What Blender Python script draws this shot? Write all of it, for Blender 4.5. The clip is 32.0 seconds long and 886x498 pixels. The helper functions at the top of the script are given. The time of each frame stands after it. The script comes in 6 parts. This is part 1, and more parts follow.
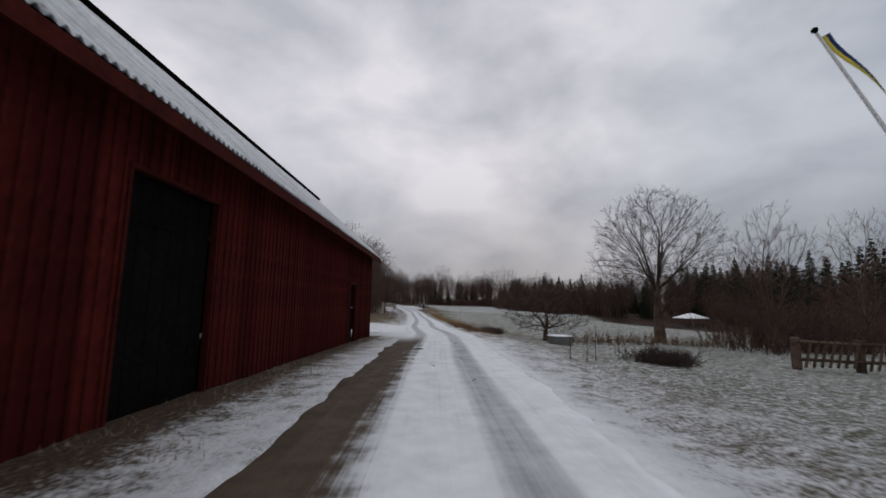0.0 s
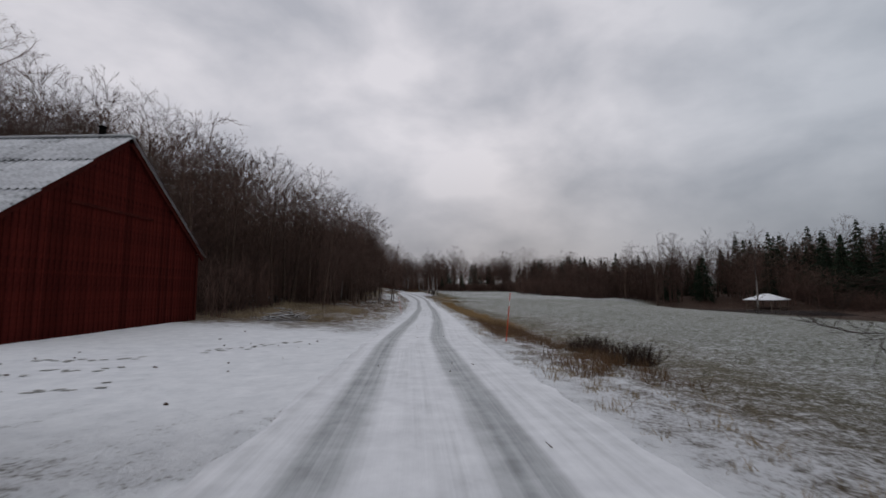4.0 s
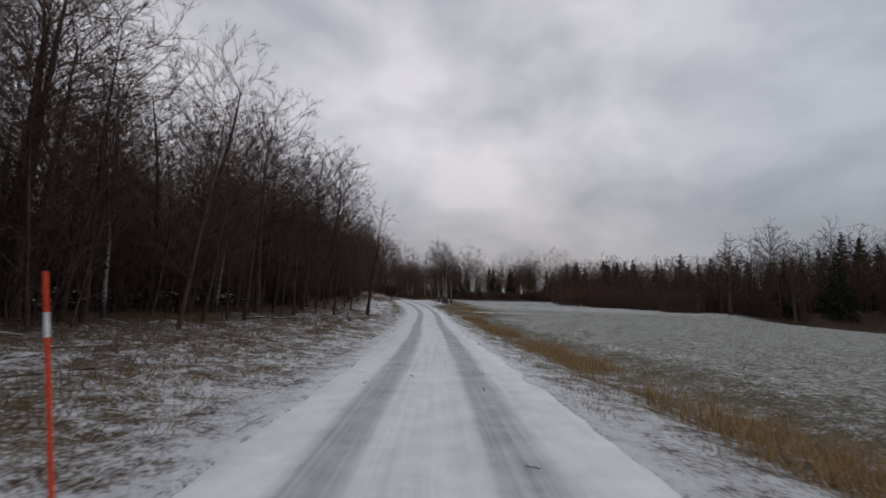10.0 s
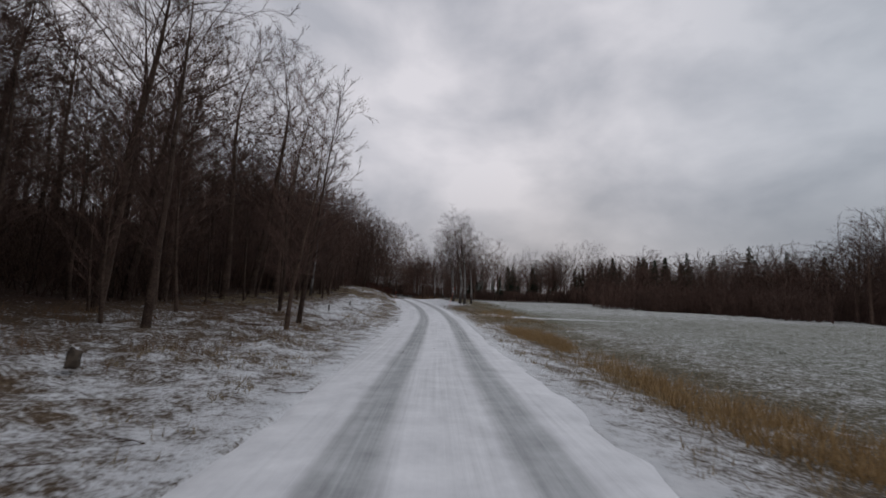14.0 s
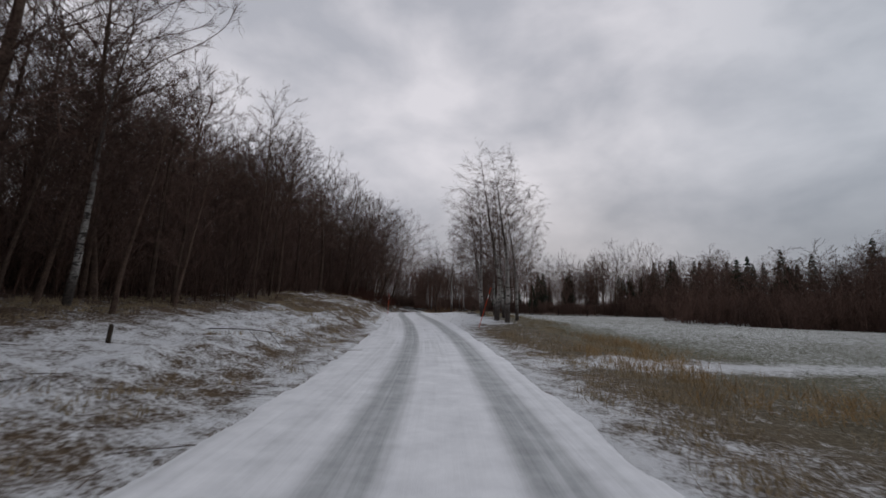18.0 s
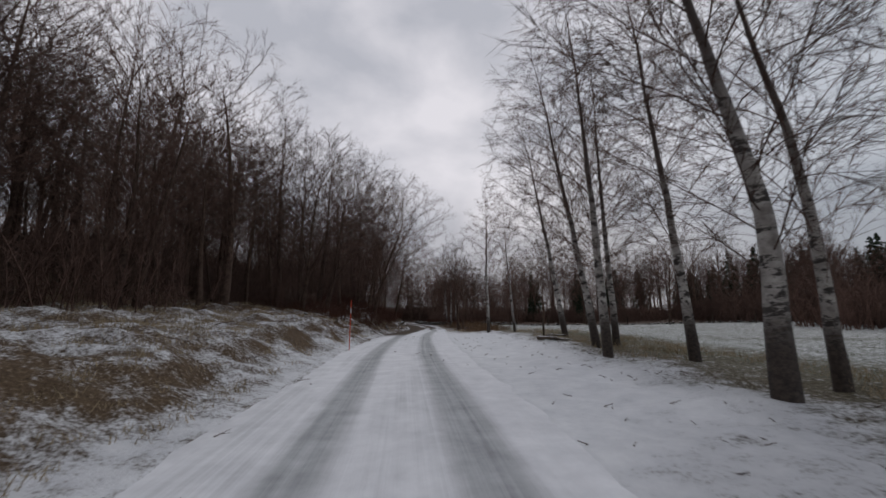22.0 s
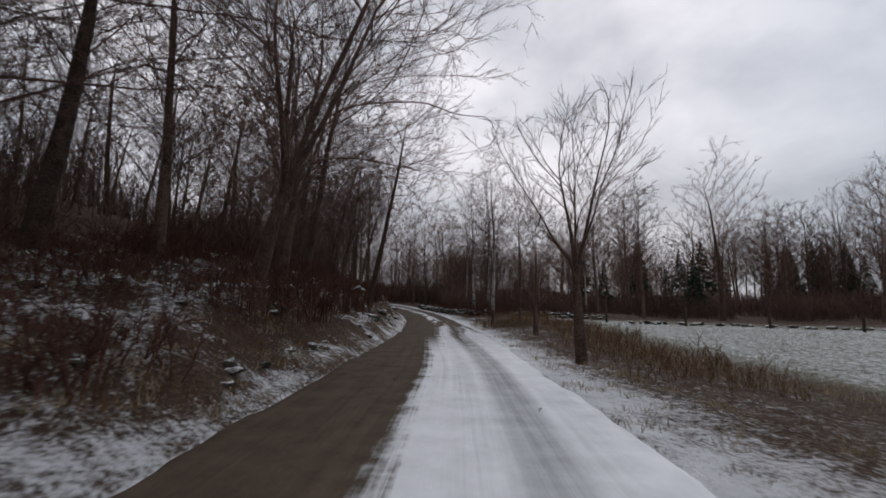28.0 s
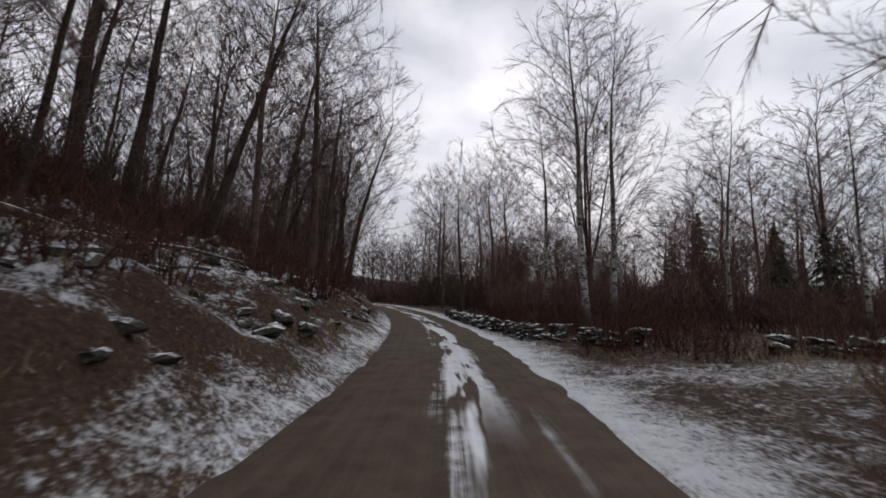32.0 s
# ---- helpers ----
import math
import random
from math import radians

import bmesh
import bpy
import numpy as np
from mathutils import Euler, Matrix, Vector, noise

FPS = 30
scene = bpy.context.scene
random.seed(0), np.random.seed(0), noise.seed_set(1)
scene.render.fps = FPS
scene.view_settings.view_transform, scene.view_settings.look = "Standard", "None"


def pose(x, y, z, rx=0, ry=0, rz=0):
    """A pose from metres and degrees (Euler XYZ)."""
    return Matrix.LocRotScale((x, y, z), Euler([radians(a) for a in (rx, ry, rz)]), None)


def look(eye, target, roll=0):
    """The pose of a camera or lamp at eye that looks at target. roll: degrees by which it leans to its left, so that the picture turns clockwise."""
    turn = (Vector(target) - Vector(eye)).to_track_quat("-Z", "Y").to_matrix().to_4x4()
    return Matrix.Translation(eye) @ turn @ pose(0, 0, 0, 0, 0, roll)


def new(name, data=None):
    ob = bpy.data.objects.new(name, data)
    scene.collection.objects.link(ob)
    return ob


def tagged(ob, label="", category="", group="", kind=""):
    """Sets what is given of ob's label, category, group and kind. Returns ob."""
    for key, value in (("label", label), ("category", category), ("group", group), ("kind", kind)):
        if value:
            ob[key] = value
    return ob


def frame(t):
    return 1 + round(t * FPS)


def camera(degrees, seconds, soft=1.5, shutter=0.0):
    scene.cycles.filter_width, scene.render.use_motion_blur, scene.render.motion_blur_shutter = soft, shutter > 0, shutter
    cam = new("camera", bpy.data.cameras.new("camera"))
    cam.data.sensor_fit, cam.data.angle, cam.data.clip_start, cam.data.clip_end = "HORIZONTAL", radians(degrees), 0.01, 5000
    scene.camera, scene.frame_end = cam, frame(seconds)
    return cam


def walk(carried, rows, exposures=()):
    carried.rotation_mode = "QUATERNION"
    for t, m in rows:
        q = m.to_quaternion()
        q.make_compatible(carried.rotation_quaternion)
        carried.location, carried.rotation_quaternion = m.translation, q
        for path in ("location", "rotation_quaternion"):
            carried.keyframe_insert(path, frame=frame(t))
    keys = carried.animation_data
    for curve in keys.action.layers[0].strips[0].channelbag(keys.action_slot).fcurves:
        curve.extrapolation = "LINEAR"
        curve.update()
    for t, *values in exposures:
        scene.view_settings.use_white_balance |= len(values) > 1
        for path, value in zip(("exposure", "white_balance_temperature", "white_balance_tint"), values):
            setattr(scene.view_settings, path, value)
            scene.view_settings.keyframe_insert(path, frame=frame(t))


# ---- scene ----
cam = camera(92.2, 32.0, soft=1.6, shutter=0.2)
# seconds, place, turn
PATH = [
    (0.0, (0.000, -0.000, 1.350), (97.369, -0.982, 0.000)),
    (0.5, (-0.092, 3.007, 1.351), (97.595, -0.743, 0.169)),
    (1.0, (-0.134, 5.998, 1.341), (97.614, -0.890, 0.268)),
    (1.5, (-0.177, 9.001, 1.302), (97.371, -0.892, 0.378)),
    (2.0, (-0.234, 12.050, 1.237), (96.986, -0.613, 0.525)),
    (2.5, (-0.257, 14.969, 1.183), (96.587, -0.645, 0.639)),
    (3.0, (-0.249, 17.894, 1.136), (96.244, -0.069, 0.807)),
    (3.5, (-0.224, 20.801, 1.065), (95.896, 0.410, 1.194)),
    (4.0, (-0.303, 23.676, 0.971), (95.593, 0.274, 1.661)),
    (4.5, (-0.662, 26.475, 0.872), (95.321, -0.052, 2.168)),
    (6.5, (-1.700, 38.028, 0.653), (96.205, -0.360, 3.768)),
    (7.0, (-1.945, 40.940, 0.599), (96.385, -0.731, 3.761)),
    (7.5, (-2.079, 43.870, 0.553), (96.650, -0.955, 3.667)),
    (8.0, (-2.185, 46.812, 0.523), (96.905, -1.167, 3.362)),
    (8.5, (-2.243, 49.758, 0.486), (97.063, -1.092, 2.936)),
    (9.0, (-2.265, 52.697, 0.450), (97.089, -0.723, 2.506)),
    (9.5, (-2.398, 55.577, 0.414), (97.062, -0.557, 2.469)),
    (10.0, (-2.628, 58.363, 0.375), (96.979, -0.694, 2.826)),
    (10.5, (-2.862, 61.068, 0.338), (96.972, -0.396, 3.318)),
    (11.0, (-3.088, 63.711, 0.302), (97.067, -0.618, 3.598)),
    (11.5, (-3.276, 66.323, 0.266), (97.033, -1.048, 3.704)),
    (12.0, (-3.429, 68.927, 0.223), (97.006, -1.279, 3.569)),
    (12.5, (-3.584, 71.536, 0.179), (96.959, -1.170, 3.293)),
    (13.0, (-3.766, 74.145, 0.129), (96.952, -1.043, 3.272)),
    (13.5, (-4.035, 76.764, 0.092), (97.076, -1.206, 3.623)),
    (14.0, (-4.338, 79.431, 0.072), (97.132, -1.362, 4.284)),
    (14.5, (-4.676, 82.103, 0.049), (97.207, -1.283, 5.003)),
    (16.5, (-5.300, 93.139, 0.075), (97.955, -2.270, 6.604)),
    (17.0, (-5.583, 95.947, 0.109), (98.312, -2.305, 6.575)),
    (17.5, (-5.904, 98.787, 0.167), (98.431, -1.876, 6.610)),
    (18.0, (-6.226, 101.624, 0.250), (98.842, -0.898, 6.819)),
    (18.5, (-6.467, 104.443, 0.341), (99.276, 0.127, 6.986)),
    (19.0, (-6.768, 107.208, 0.431), (99.736, 0.701, 7.206)),
    (19.5, (-7.163, 109.935, 0.513), (100.034, 0.891, 7.406)),
    (20.0, (-7.625, 112.668, 0.577), (100.321, 0.999, 7.665)),
    (20.5, (-8.108, 115.355, 0.645), (100.568, 1.417, 7.928)),
    (21.0, (-8.410, 117.885, 0.743), (100.543, 1.692, 8.342)),
    (21.5, (-8.796, 120.291, 0.869), (100.424, 1.906, 8.949)),
    (22.0, (-9.364, 122.564, 0.998), (100.270, 1.504, 9.424)),
    (22.5, (-10.031, 124.732, 1.120), (100.089, 1.157, 9.866)),
    (23.0, (-10.648, 126.862, 1.235), (99.909, 1.171, 10.371)),
    (23.5, (-11.181, 128.974, 1.339), (99.734, 1.037, 10.732)),
    (24.0, (-11.690, 131.118, 1.435), (99.623, 1.337, 10.922)),
    (24.5, (-12.258, 133.360, 1.522), (99.454, 1.746, 10.838)),
    (25.0, (-12.897, 135.747, 1.595), (99.200, 2.437, 10.728)),
    (25.5, (-13.536, 138.310, 1.663), (99.130, 2.967, 10.640)),
    (27.5, (-15.628, 149.259, 1.850), (97.767, -0.789, 9.479)),
    (28.0, (-16.038, 152.185, 1.869), (97.731, -0.413, 10.042)),
    (28.5, (-16.392, 155.165, 1.876), (97.806, 0.643, 10.857)),
    (29.0, (-16.820, 158.121, 1.900), (97.841, 0.901, 11.448)),
    (29.5, (-17.392, 161.127, 1.925), (97.781, 1.101, 11.772)),
    (30.0, (-18.068, 164.190, 1.955), (97.523, 1.050, 12.012)),
    (30.5, (-18.742, 167.267, 1.989), (97.452, 1.454, 12.710)),
    (31.0, (-19.364, 170.303, 2.010), (97.556, 0.860, 13.458)),
    (31.5, (-19.988, 173.284, 2.033), (97.719, 0.068, 14.487)),
    (32.0, (-20.663, 176.228, 2.069), (98.173, -0.528, 15.916)),
]
walk(cam, [(t, pose(*p, *a)) for t, p, a in PATH],
     exposures=[(0.0, 0.05), (3.0, -0.05), (20.0, -0.05), (24.0, 0.2), (28.0, 0.34), (32.0, 0.5)])

# ---------------------------------------------------------------- sky and sun
world = bpy.data.worlds.new("overcast_sky")
scene.world = world
world.use_nodes = True
wn, wl = world.node_tree.nodes, world.node_tree.links
wn.clear()
w_out = wn.new("ShaderNodeOutputWorld")
w_bg = wn.new("ShaderNodeBackground")
w_sky = wn.new("ShaderNodeTexSky")
w_sky.sky_type, w_sky.sun_disc = "NISHITA", False
w_sky.sun_elevation, w_sky.sun_rotation = radians(14), radians(10)
w_co = wn.new("ShaderNodeTexCoord")
w_map = wn.new("ShaderNodeMapping")
w_map.inputs["Scale"].default_value = (1.0, 1.0, 1.7)
w_big = wn.new("ShaderNodeTexNoise")
w_big.inputs["Scale"].default_value, w_big.inputs["Detail"].default_value = 3.4, 6.0
w_big.inputs["Roughness"].default_value, w_big.inputs["Distortion"].default_value = 0.5, 0.15
w_ramp = wn.new("ShaderNodeValToRGB")
w_ramp.color_ramp.elements[0].position, w_ramp.color_ramp.elements[0].color = 0.34, (0.45, 0.46, 0.515, 1)
w_ramp.color_ramp.elements[1].position, w_ramp.color_ramp.elements[1].color = 0.64, (0.73, 0.712, 0.76, 1)
w_sc = wn.new("ShaderNodeMix")
w_sc.data_type, w_sc.blend_type = "RGBA", "MULTIPLY"
w_sc.inputs[0].default_value = 1.0
w_sc.inputs[7].default_value = (0.10, 0.10, 0.10, 1)
w_mix = wn.new("ShaderNodeMix")
w_mix.data_type = "RGBA"
w_mix.inputs[0].default_value = 0.985
wl.new(w_co.outputs["Generated"], w_map.inputs["Vector"])
wl.new(w_map.outputs["Vector"], w_big.inputs["Vector"])
wl.new(w_big.outputs[0], w_ramp.inputs[0])
wl.new(w_sky.outputs[0], w_sc.inputs[6])
wl.new(w_sc.outputs[2], w_mix.inputs[6])
wl.new(w_ramp.outputs[0], w_mix.inputs[7])
w_sep = wn.new("ShaderNodeSeparateXYZ")
wl.new(w_co.outputs["Generated"], w_sep.inputs[0])
w_hz = wn.new("ShaderNodeMapRange")
w_hz.interpolation_type = "SMOOTHSTEP"
w_hz.inputs["From Min"].default_value, w_hz.inputs["From Max"].default_value = -0.05, 0.36
w_hz.inputs["To Min"].default_value, w_hz.inputs["To Max"].default_value = 0.50, 1.0
wl.new(w_sep.outputs[2], w_hz.inputs["Value"])
w_dim = wn.new("ShaderNodeMix")
w_dim.data_type, w_dim.blend_type = "RGBA", "MULTIPLY"
w_dim.inputs[0].default_value = 1.0
wl.new(w_mix.outputs[2], w_dim.inputs[6])
wl.new(w_hz.outputs[0], w_dim.inputs[7])
w_side = wn.new("ShaderNodeMapRange")
w_side.interpolation_type = "SMOOTHSTEP"
w_side.inputs["From Min"].default_value, w_side.inputs["From Max"].default_value = 0.1, 0.75
wl.new(w_sep.outputs[0], w_side.inputs["Value"])
w_dim2 = wn.new("ShaderNodeMix")
w_dim2.data_type, w_dim2.blend_type = "RGBA", "MULTIPLY"
w_dim2.inputs[0].default_value = 1.0
wl.new(w_dim.outputs[2], w_dim2.inputs[6])
w_tint = wn.new("ShaderNodeMix")
w_tint.data_type = "RGBA"
w_tint.inputs[6].default_value, w_tint.inputs[7].default_value = (1.0, 1.0, 1.0, 1), (0.675, 0.735, 0.765, 1)
wl.new(w_side.outputs[0], w_tint.inputs[0])
wl.new(w_tint.outputs[2], w_dim2.inputs[7])
wl.new(w_dim2.outputs[2], w_bg.inputs["Color"])
w_bg.inputs["Strength"].default_value = 1.0
wl.new(w_bg.outputs[0], w_out.inputs["Surface"])

sun_data = bpy.data.lights.new("sun", "SUN")
sun_data.energy, sun_data.angle, sun_data.color = 0.5, radians(30), (1.0, 0.97, 0.93)
sun = new("sun", sun_data)
sun.matrix_world = look((0, 0, 60), (-6, -30, 30))


# ---------------------------------------------------------------- materials
def material(name):
    m = bpy.data.materials.new(name)
    m.use_nodes = True
    n, l = m.node_tree.nodes, m.node_tree.links
    return m, n, l, n["Principled BSDF"]


def noise_node(n, l, vec, scale, detail=5.0, rough=0.6):
    t = n.new("ShaderNodeTexNoise")
    t.inputs["Scale"].default_value, t.inputs["Detail"].default_value = scale, detail
    t.inputs["Roughness"].default_value = rough
    l.new(vec, t.inputs["Vector"])
    return t.outputs[0]


def ramp_node(n, l, fac, stops):
    r = n.new("ShaderNodeValToRGB")
    e = r.color_ramp.elements
    while len(e) < len(stops):
        e.new(0.5)
    for k, (p, c) in enumerate(stops):
        e[k].position, e[k].color = p, (*c, 1)
    l.new(fac, r.inputs[0])
    return r.outputs[0]


def step_node(n, l, fac, a, b):
    r = n.new("ShaderNodeMapRange")
    r.interpolation_type = "SMOOTHSTEP"
    r.inputs["From Min"].default_value, r.inputs["From Max"].default_value = a, b
    l.new(fac, r.inputs["Value"])
    return r.outputs[0]


def mix_node(n, l, fac, a, b, blend="MIX"):
    x = n.new("ShaderNodeMix")
    x.data_type, x.blend_type = "RGBA", blend
    for s, v in ((x.inputs[0], fac), (x.inputs[6], a), (x.inputs[7], b)):
        if isinstance(v, (int, float)):
            s.default_value = v
        elif isinstance(v, tuple):
            s.default_value = (*v, 1)
        else:
            l.new(v, s)
    return x.outputs[2]


def math_node(n, l, op, a, b=0.0, c=0.0):
    x = n.new("ShaderNodeMath")
    x.operation = op
    for s, v in zip(x.inputs, (a, b, c)):
        if isinstance(v, (int, float)):
            s.default_value = v
        else:
            l.new(v, s)
    return x.outputs[0]


def bump_node(n, l, height, bsdf, strength, distance):
    b = n.new("ShaderNodeBump")
    b.inputs["Strength"].default_value, b.inputs["Distance"].default_value = strength, distance
    l.new(height, b.inputs["Height"])
    l.new(b.outputs[0], bsdf.inputs["Normal"])


def simple(name, dark, light, scale, rough=0.8, metal=0.0, bump=0.0, fine=8.0, spread=0.0, spec=0.15):
    """Two-tone noise at two scales; spread: how far objects differ in brightness."""
    m, n, l, b = material(name)
    co = n.new("ShaderNodeTexCoord").outputs["Object"]
    f = math_node(n, l, "MULTIPLY_ADD", noise_node(n, l, co, scale * fine, 6), 0.5, math_node(n, l, "MULTIPLY", noise_node(n, l, co, scale, 4), 0.5))
    c = ramp_node(n, l, f, ((0.36, dark), (0.64, light)))
    if spread:
        r = n.new("ShaderNodeObjectInfo").outputs["Random"]
        k = math_node(n, l, "MULTIPLY_ADD", r, spread, 1.0 - spread / 2)
        c = mix_node(n, l, 1.0, c, k, "MULTIPLY")
    l.new(c, b.inputs["Base Color"])
    b.inputs["Roughness"].default_value, b.inputs["Metallic"].default_value = rough, metal
    b.inputs["Specular IOR Level"].default_value = 0.5 if metal else spec
    if bump:
        bump_node(n, l, f, b, bump, 0.02)
    return m


def ground_material(name):
    """Frozen grass and leaf litter with thin snow in patches; the cover attribute says how much snow, green and litter lies where."""
    m, n, l, b = material(name)
    co = n.new("ShaderNodeTexCoord").outputs["Object"]
    at = n.new("ShaderNodeAttribute")
    at.attribute_name = "cover"
    sep = n.new("ShaderNodeSeparateColor")
    l.new(at.outputs["Color"], sep.inputs[0])
    big, mid, fine = noise_node(n, l, co, 0.7, 5, 0.65), noise_node(n, l, co, 2.4, 6, 0.72), noise_node(n, l, co, 17.0, 5, 0.78)
    up = n.new("ShaderNodeSeparateXYZ")
    l.new(n.new("ShaderNodeNewGeometry").outputs["Normal"], up.inputs[0])
    tuft = n.new("ShaderNodeMix")
    l.new(math_node(n, l, "MAXIMUM", sep.outputs[1], math_node(n, l, "MULTIPLY", sep.outputs[2], 0.85)), tuft.inputs[0])
    l.new(mid, tuft.inputs[2])
    l.new(noise_node(n, l, co, 6.0, 4, 0.6), tuft.inputs[3])
    mid = tuft.outputs[0]
    soil = ramp_node(n, l, fine, ((0.32, (0.042, 0.028, 0.018)), (0.52, (0.12, 0.085, 0.053)), (0.72, (0.24, 0.178, 0.112))))
    grass = ramp_node(n, l, fine, ((0.32, (0.045, 0.05, 0.034)), (0.55, (0.135, 0.145, 0.105)), (0.75, (0.25, 0.255, 0.195))))
    litter = ramp_node(n, l, fine, ((0.32, (0.016, 0.009, 0.0065)), (0.55, (0.055, 0.031, 0.021)), (0.75, (0.135, 0.078, 0.05))))
    base = mix_node(n, l, sep.outputs[1], soil, grass)
    base = mix_node(n, l, sep.outputs[2], base, litter)
    # large bare patches under the trees, an even frosting on the field
    drift = math_node(n, l, "MULTIPLY", math_node(n, l, "ADD", big, -0.5), math_node(n, l, "MULTIPLY_ADD", sep.outputs[1], -0.3, 0.36))
    f = math_node(n, l, "ADD", drift, math_node(n, l, "MULTIPLY_ADD", mid, 0.55, math_node(n, l, "MULTIPLY_ADD", fine, 0.65, -0.09)))
    # thin snow stays on the level places and slides off the steep sides of the clods
    f = math_node(n, l, "MULTIPLY_ADD", math_node(n, l, "ADD", up.outputs[2], -0.95), 0.9, f)
    f = math_node(n, l, "MULTIPLY_ADD", sep.outputs[0], 0.46, math_node(n, l, "ADD", f, -0.23))
    snow = math_node(n, l, "MULTIPLY", step_node(n, l, f, 0.43, 0.63), math_node(n, l, "MULTIPLY_ADD", sep.outputs[2], -0.22, math_node(n, l, "MULTIPLY_ADD", sep.outputs[1], -0.22, 0.96)))
    c = mix_node(n, l, snow, base, ramp_node(n, l, mid, ((0.3, (0.56, 0.585, 0.62)), (0.7, (0.76, 0.78, 0.81)))))
    l.new(c, b.inputs["Base Color"])
    b.inputs["Roughness"].default_value = 0.9
    b.inputs["Specular IOR Level"].default_value = 0.15
    rough = math_node(n, l, "MULTIPLY", math_node(n, l, "MULTIPLY_ADD", fine, 0.6, mid), math_node(n, l, "SUBTRACT", 1.0, step_node(n, l, sep.outputs[0], 0.6, 0.9)))
    bump_node(n, l, rough, b, 0.8, 0.12)
    return m


def road_material():
    """Snow over asphalt, pressed thin in two wheel tracks; u runs across in metres, v along."""
    m, n, l, b = material("snowy_asphalt")
    co = n.new("ShaderNodeTexCoord").outputs["Object"]
    sep = n.new("ShaderNodeSeparateXYZ")
    uv = n.new("ShaderNodeUVMap")
    uv.uv_map = "across"
    l.new(uv.outputs[0], sep.inputs[0])
    u0, v = sep.outputs[0], sep.outputs[1]
    st = n.new("ShaderNodeMapping")
    st.inputs["Scale"].default_value = (4.5, 0.07, 1.0)
    l.new(uv.outputs[0], st.inputs["Vector"])
    streak = noise_node(n, l, st.outputs[0], 1.6, 7, 0.7)
    st2 = n.new("ShaderNodeMapping")
    st2.inputs["Scale"].default_value = (1.0, 0.12, 1.0)
    l.new(uv.outputs[0], st2.inputs["Vector"])
    patch = noise_node(n, l, st2.outputs[0], 0.9, 5, 0.6)
    fine, mid = noise_node(n, l, co, 60.0, 4, 0.7), noise_node(n, l, co, 2.2, 6, 0.65)
    u = math_node(n, l, "ADD", u0, math_node(n, l, "MULTIPLY_ADD", patch, 0.2, -0.1))
    st3 = n.new("ShaderNodeMapping")
    st3.inputs["Scale"].default_value = (11.0, 0.12, 1.0)
    l.new(uv.outputs[0], st3.inputs["Vector"])
    hair = noise_node(n, l, st3.outputs[0], 1.0, 5, 0.65)
    d = math_node(n, l, "ABSOLUTE", math_node(n, l, "SUBTRACT", math_node(n, l, "ABSOLUTE", u), 0.82))
    d = math_node(n, l, "ADD", d, math_node(n, l, "MULTIPLY_ADD", streak, 0.26, math_node(n, l, "MULTIPLY_ADD", hair, 0.12, -0.19)))
    track = math_node(n, l, "SUBTRACT", 1.0, step_node(n, l, d, 0.14, 0.42))
    lines = step_node(n, l, math_node(n, l, "MULTIPLY_ADD", hair, 0.6, math_node(n, l, "MULTIPLY", streak, 0.4)), 0.38, 0.62)
    track = math_node(n, l, "MULTIPLY", track, math_node(n, l, "MULTIPLY_ADD", lines, 0.35, 0.62))
    # fainter marks of other wheels between and beside the tracks
    track = math_node(n, l, "MAXIMUM", track, math_node(n, l, "MULTIPLY", lines, math_node(n, l, "MULTIPLY", 0.34, step_node(n, l, patch, 0.40, 0.62))))
    snow_c = ramp_node(n, l, mid, ((0.3, (0.59, 0.605, 0.635)), (0.7, (0.74, 0.755, 0.785))))
    worn_c = ramp_node(n, l, math_node(n, l, "MULTIPLY_ADD", streak, 0.5, math_node(n, l, "MULTIPLY", mid, 0.5)), ((0.36, (0.195, 0.206, 0.212)), (0.62, (0.39, 0.41, 0.425))))
    c = mix_node(n, l, track, snow_c, worn_c)
    grit = math_node(n, l, "MULTIPLY_ADD", fine, 0.35, math_node(n, l, "MULTIPLY_ADD", mid, 0.35, math_node(n, l, "MULTIPLY", streak, 0.3)))
    asphalt = ramp_node(n, l, grit, ((0.35, (0.034, 0.025, 0.018)), (0.65, (0.098, 0.074, 0.054))))
    uj = math_node(n, l, "ADD", u0, math_node(n, l, "MULTIPLY_ADD", streak, 0.7, math_node(n, l, "MULTIPLY_ADD", hair, 0.3, math_node(n, l, "MULTIPLY_ADD", mid, 0.7, -0.85))))

    def within(x, lo, hi, soft):
        return math_node(n, l, "MULTIPLY", step_node(n, l, x, lo - soft, lo + soft), math_node(n, l, "SUBTRACT", 1.0, step_node(n, l, x, hi - soft, hi + soft)))

    # bare asphalt: beside the barn, and under the trees at the bend, where a strip of snow is left between the wheels
    near = math_node(n, l, "MULTIPLY", math_node(n, l, "SUBTRACT", 1.0, step_node(n, l, v, 17.0, 23.0)), math_node(n, l, "SUBTRACT", 1.0, step_node(n, l, uj, -0.85, -0.5)))
    left = math_node(n, l, "MULTIPLY", step_node(n, l, v, 146.0, 152.0), math_node(n, l, "SUBTRACT", 1.0, step_node(n, l, uj, -0.72, -0.45)))
    gaps = noise_node(n, l, st2.outputs[0], 2.0, 3)
    along = math_node(n, l, "MULTIPLY_ADD", gaps, 26.0, v)
    strip = math_node(n, l, "MULTIPLY", within(uj, -0.1, 0.5, 0.17), math_node(n, l, "SUBTRACT", 1.0, step_node(n, l, along, 189.5, 193.0)))
    side = math_node(n, l, "MULTIPLY", step_node(n, l, uj, 0.7, 0.95), math_node(n, l, "SUBTRACT", 1.0, step_node(n, l, along, 184.0, 191.0)))
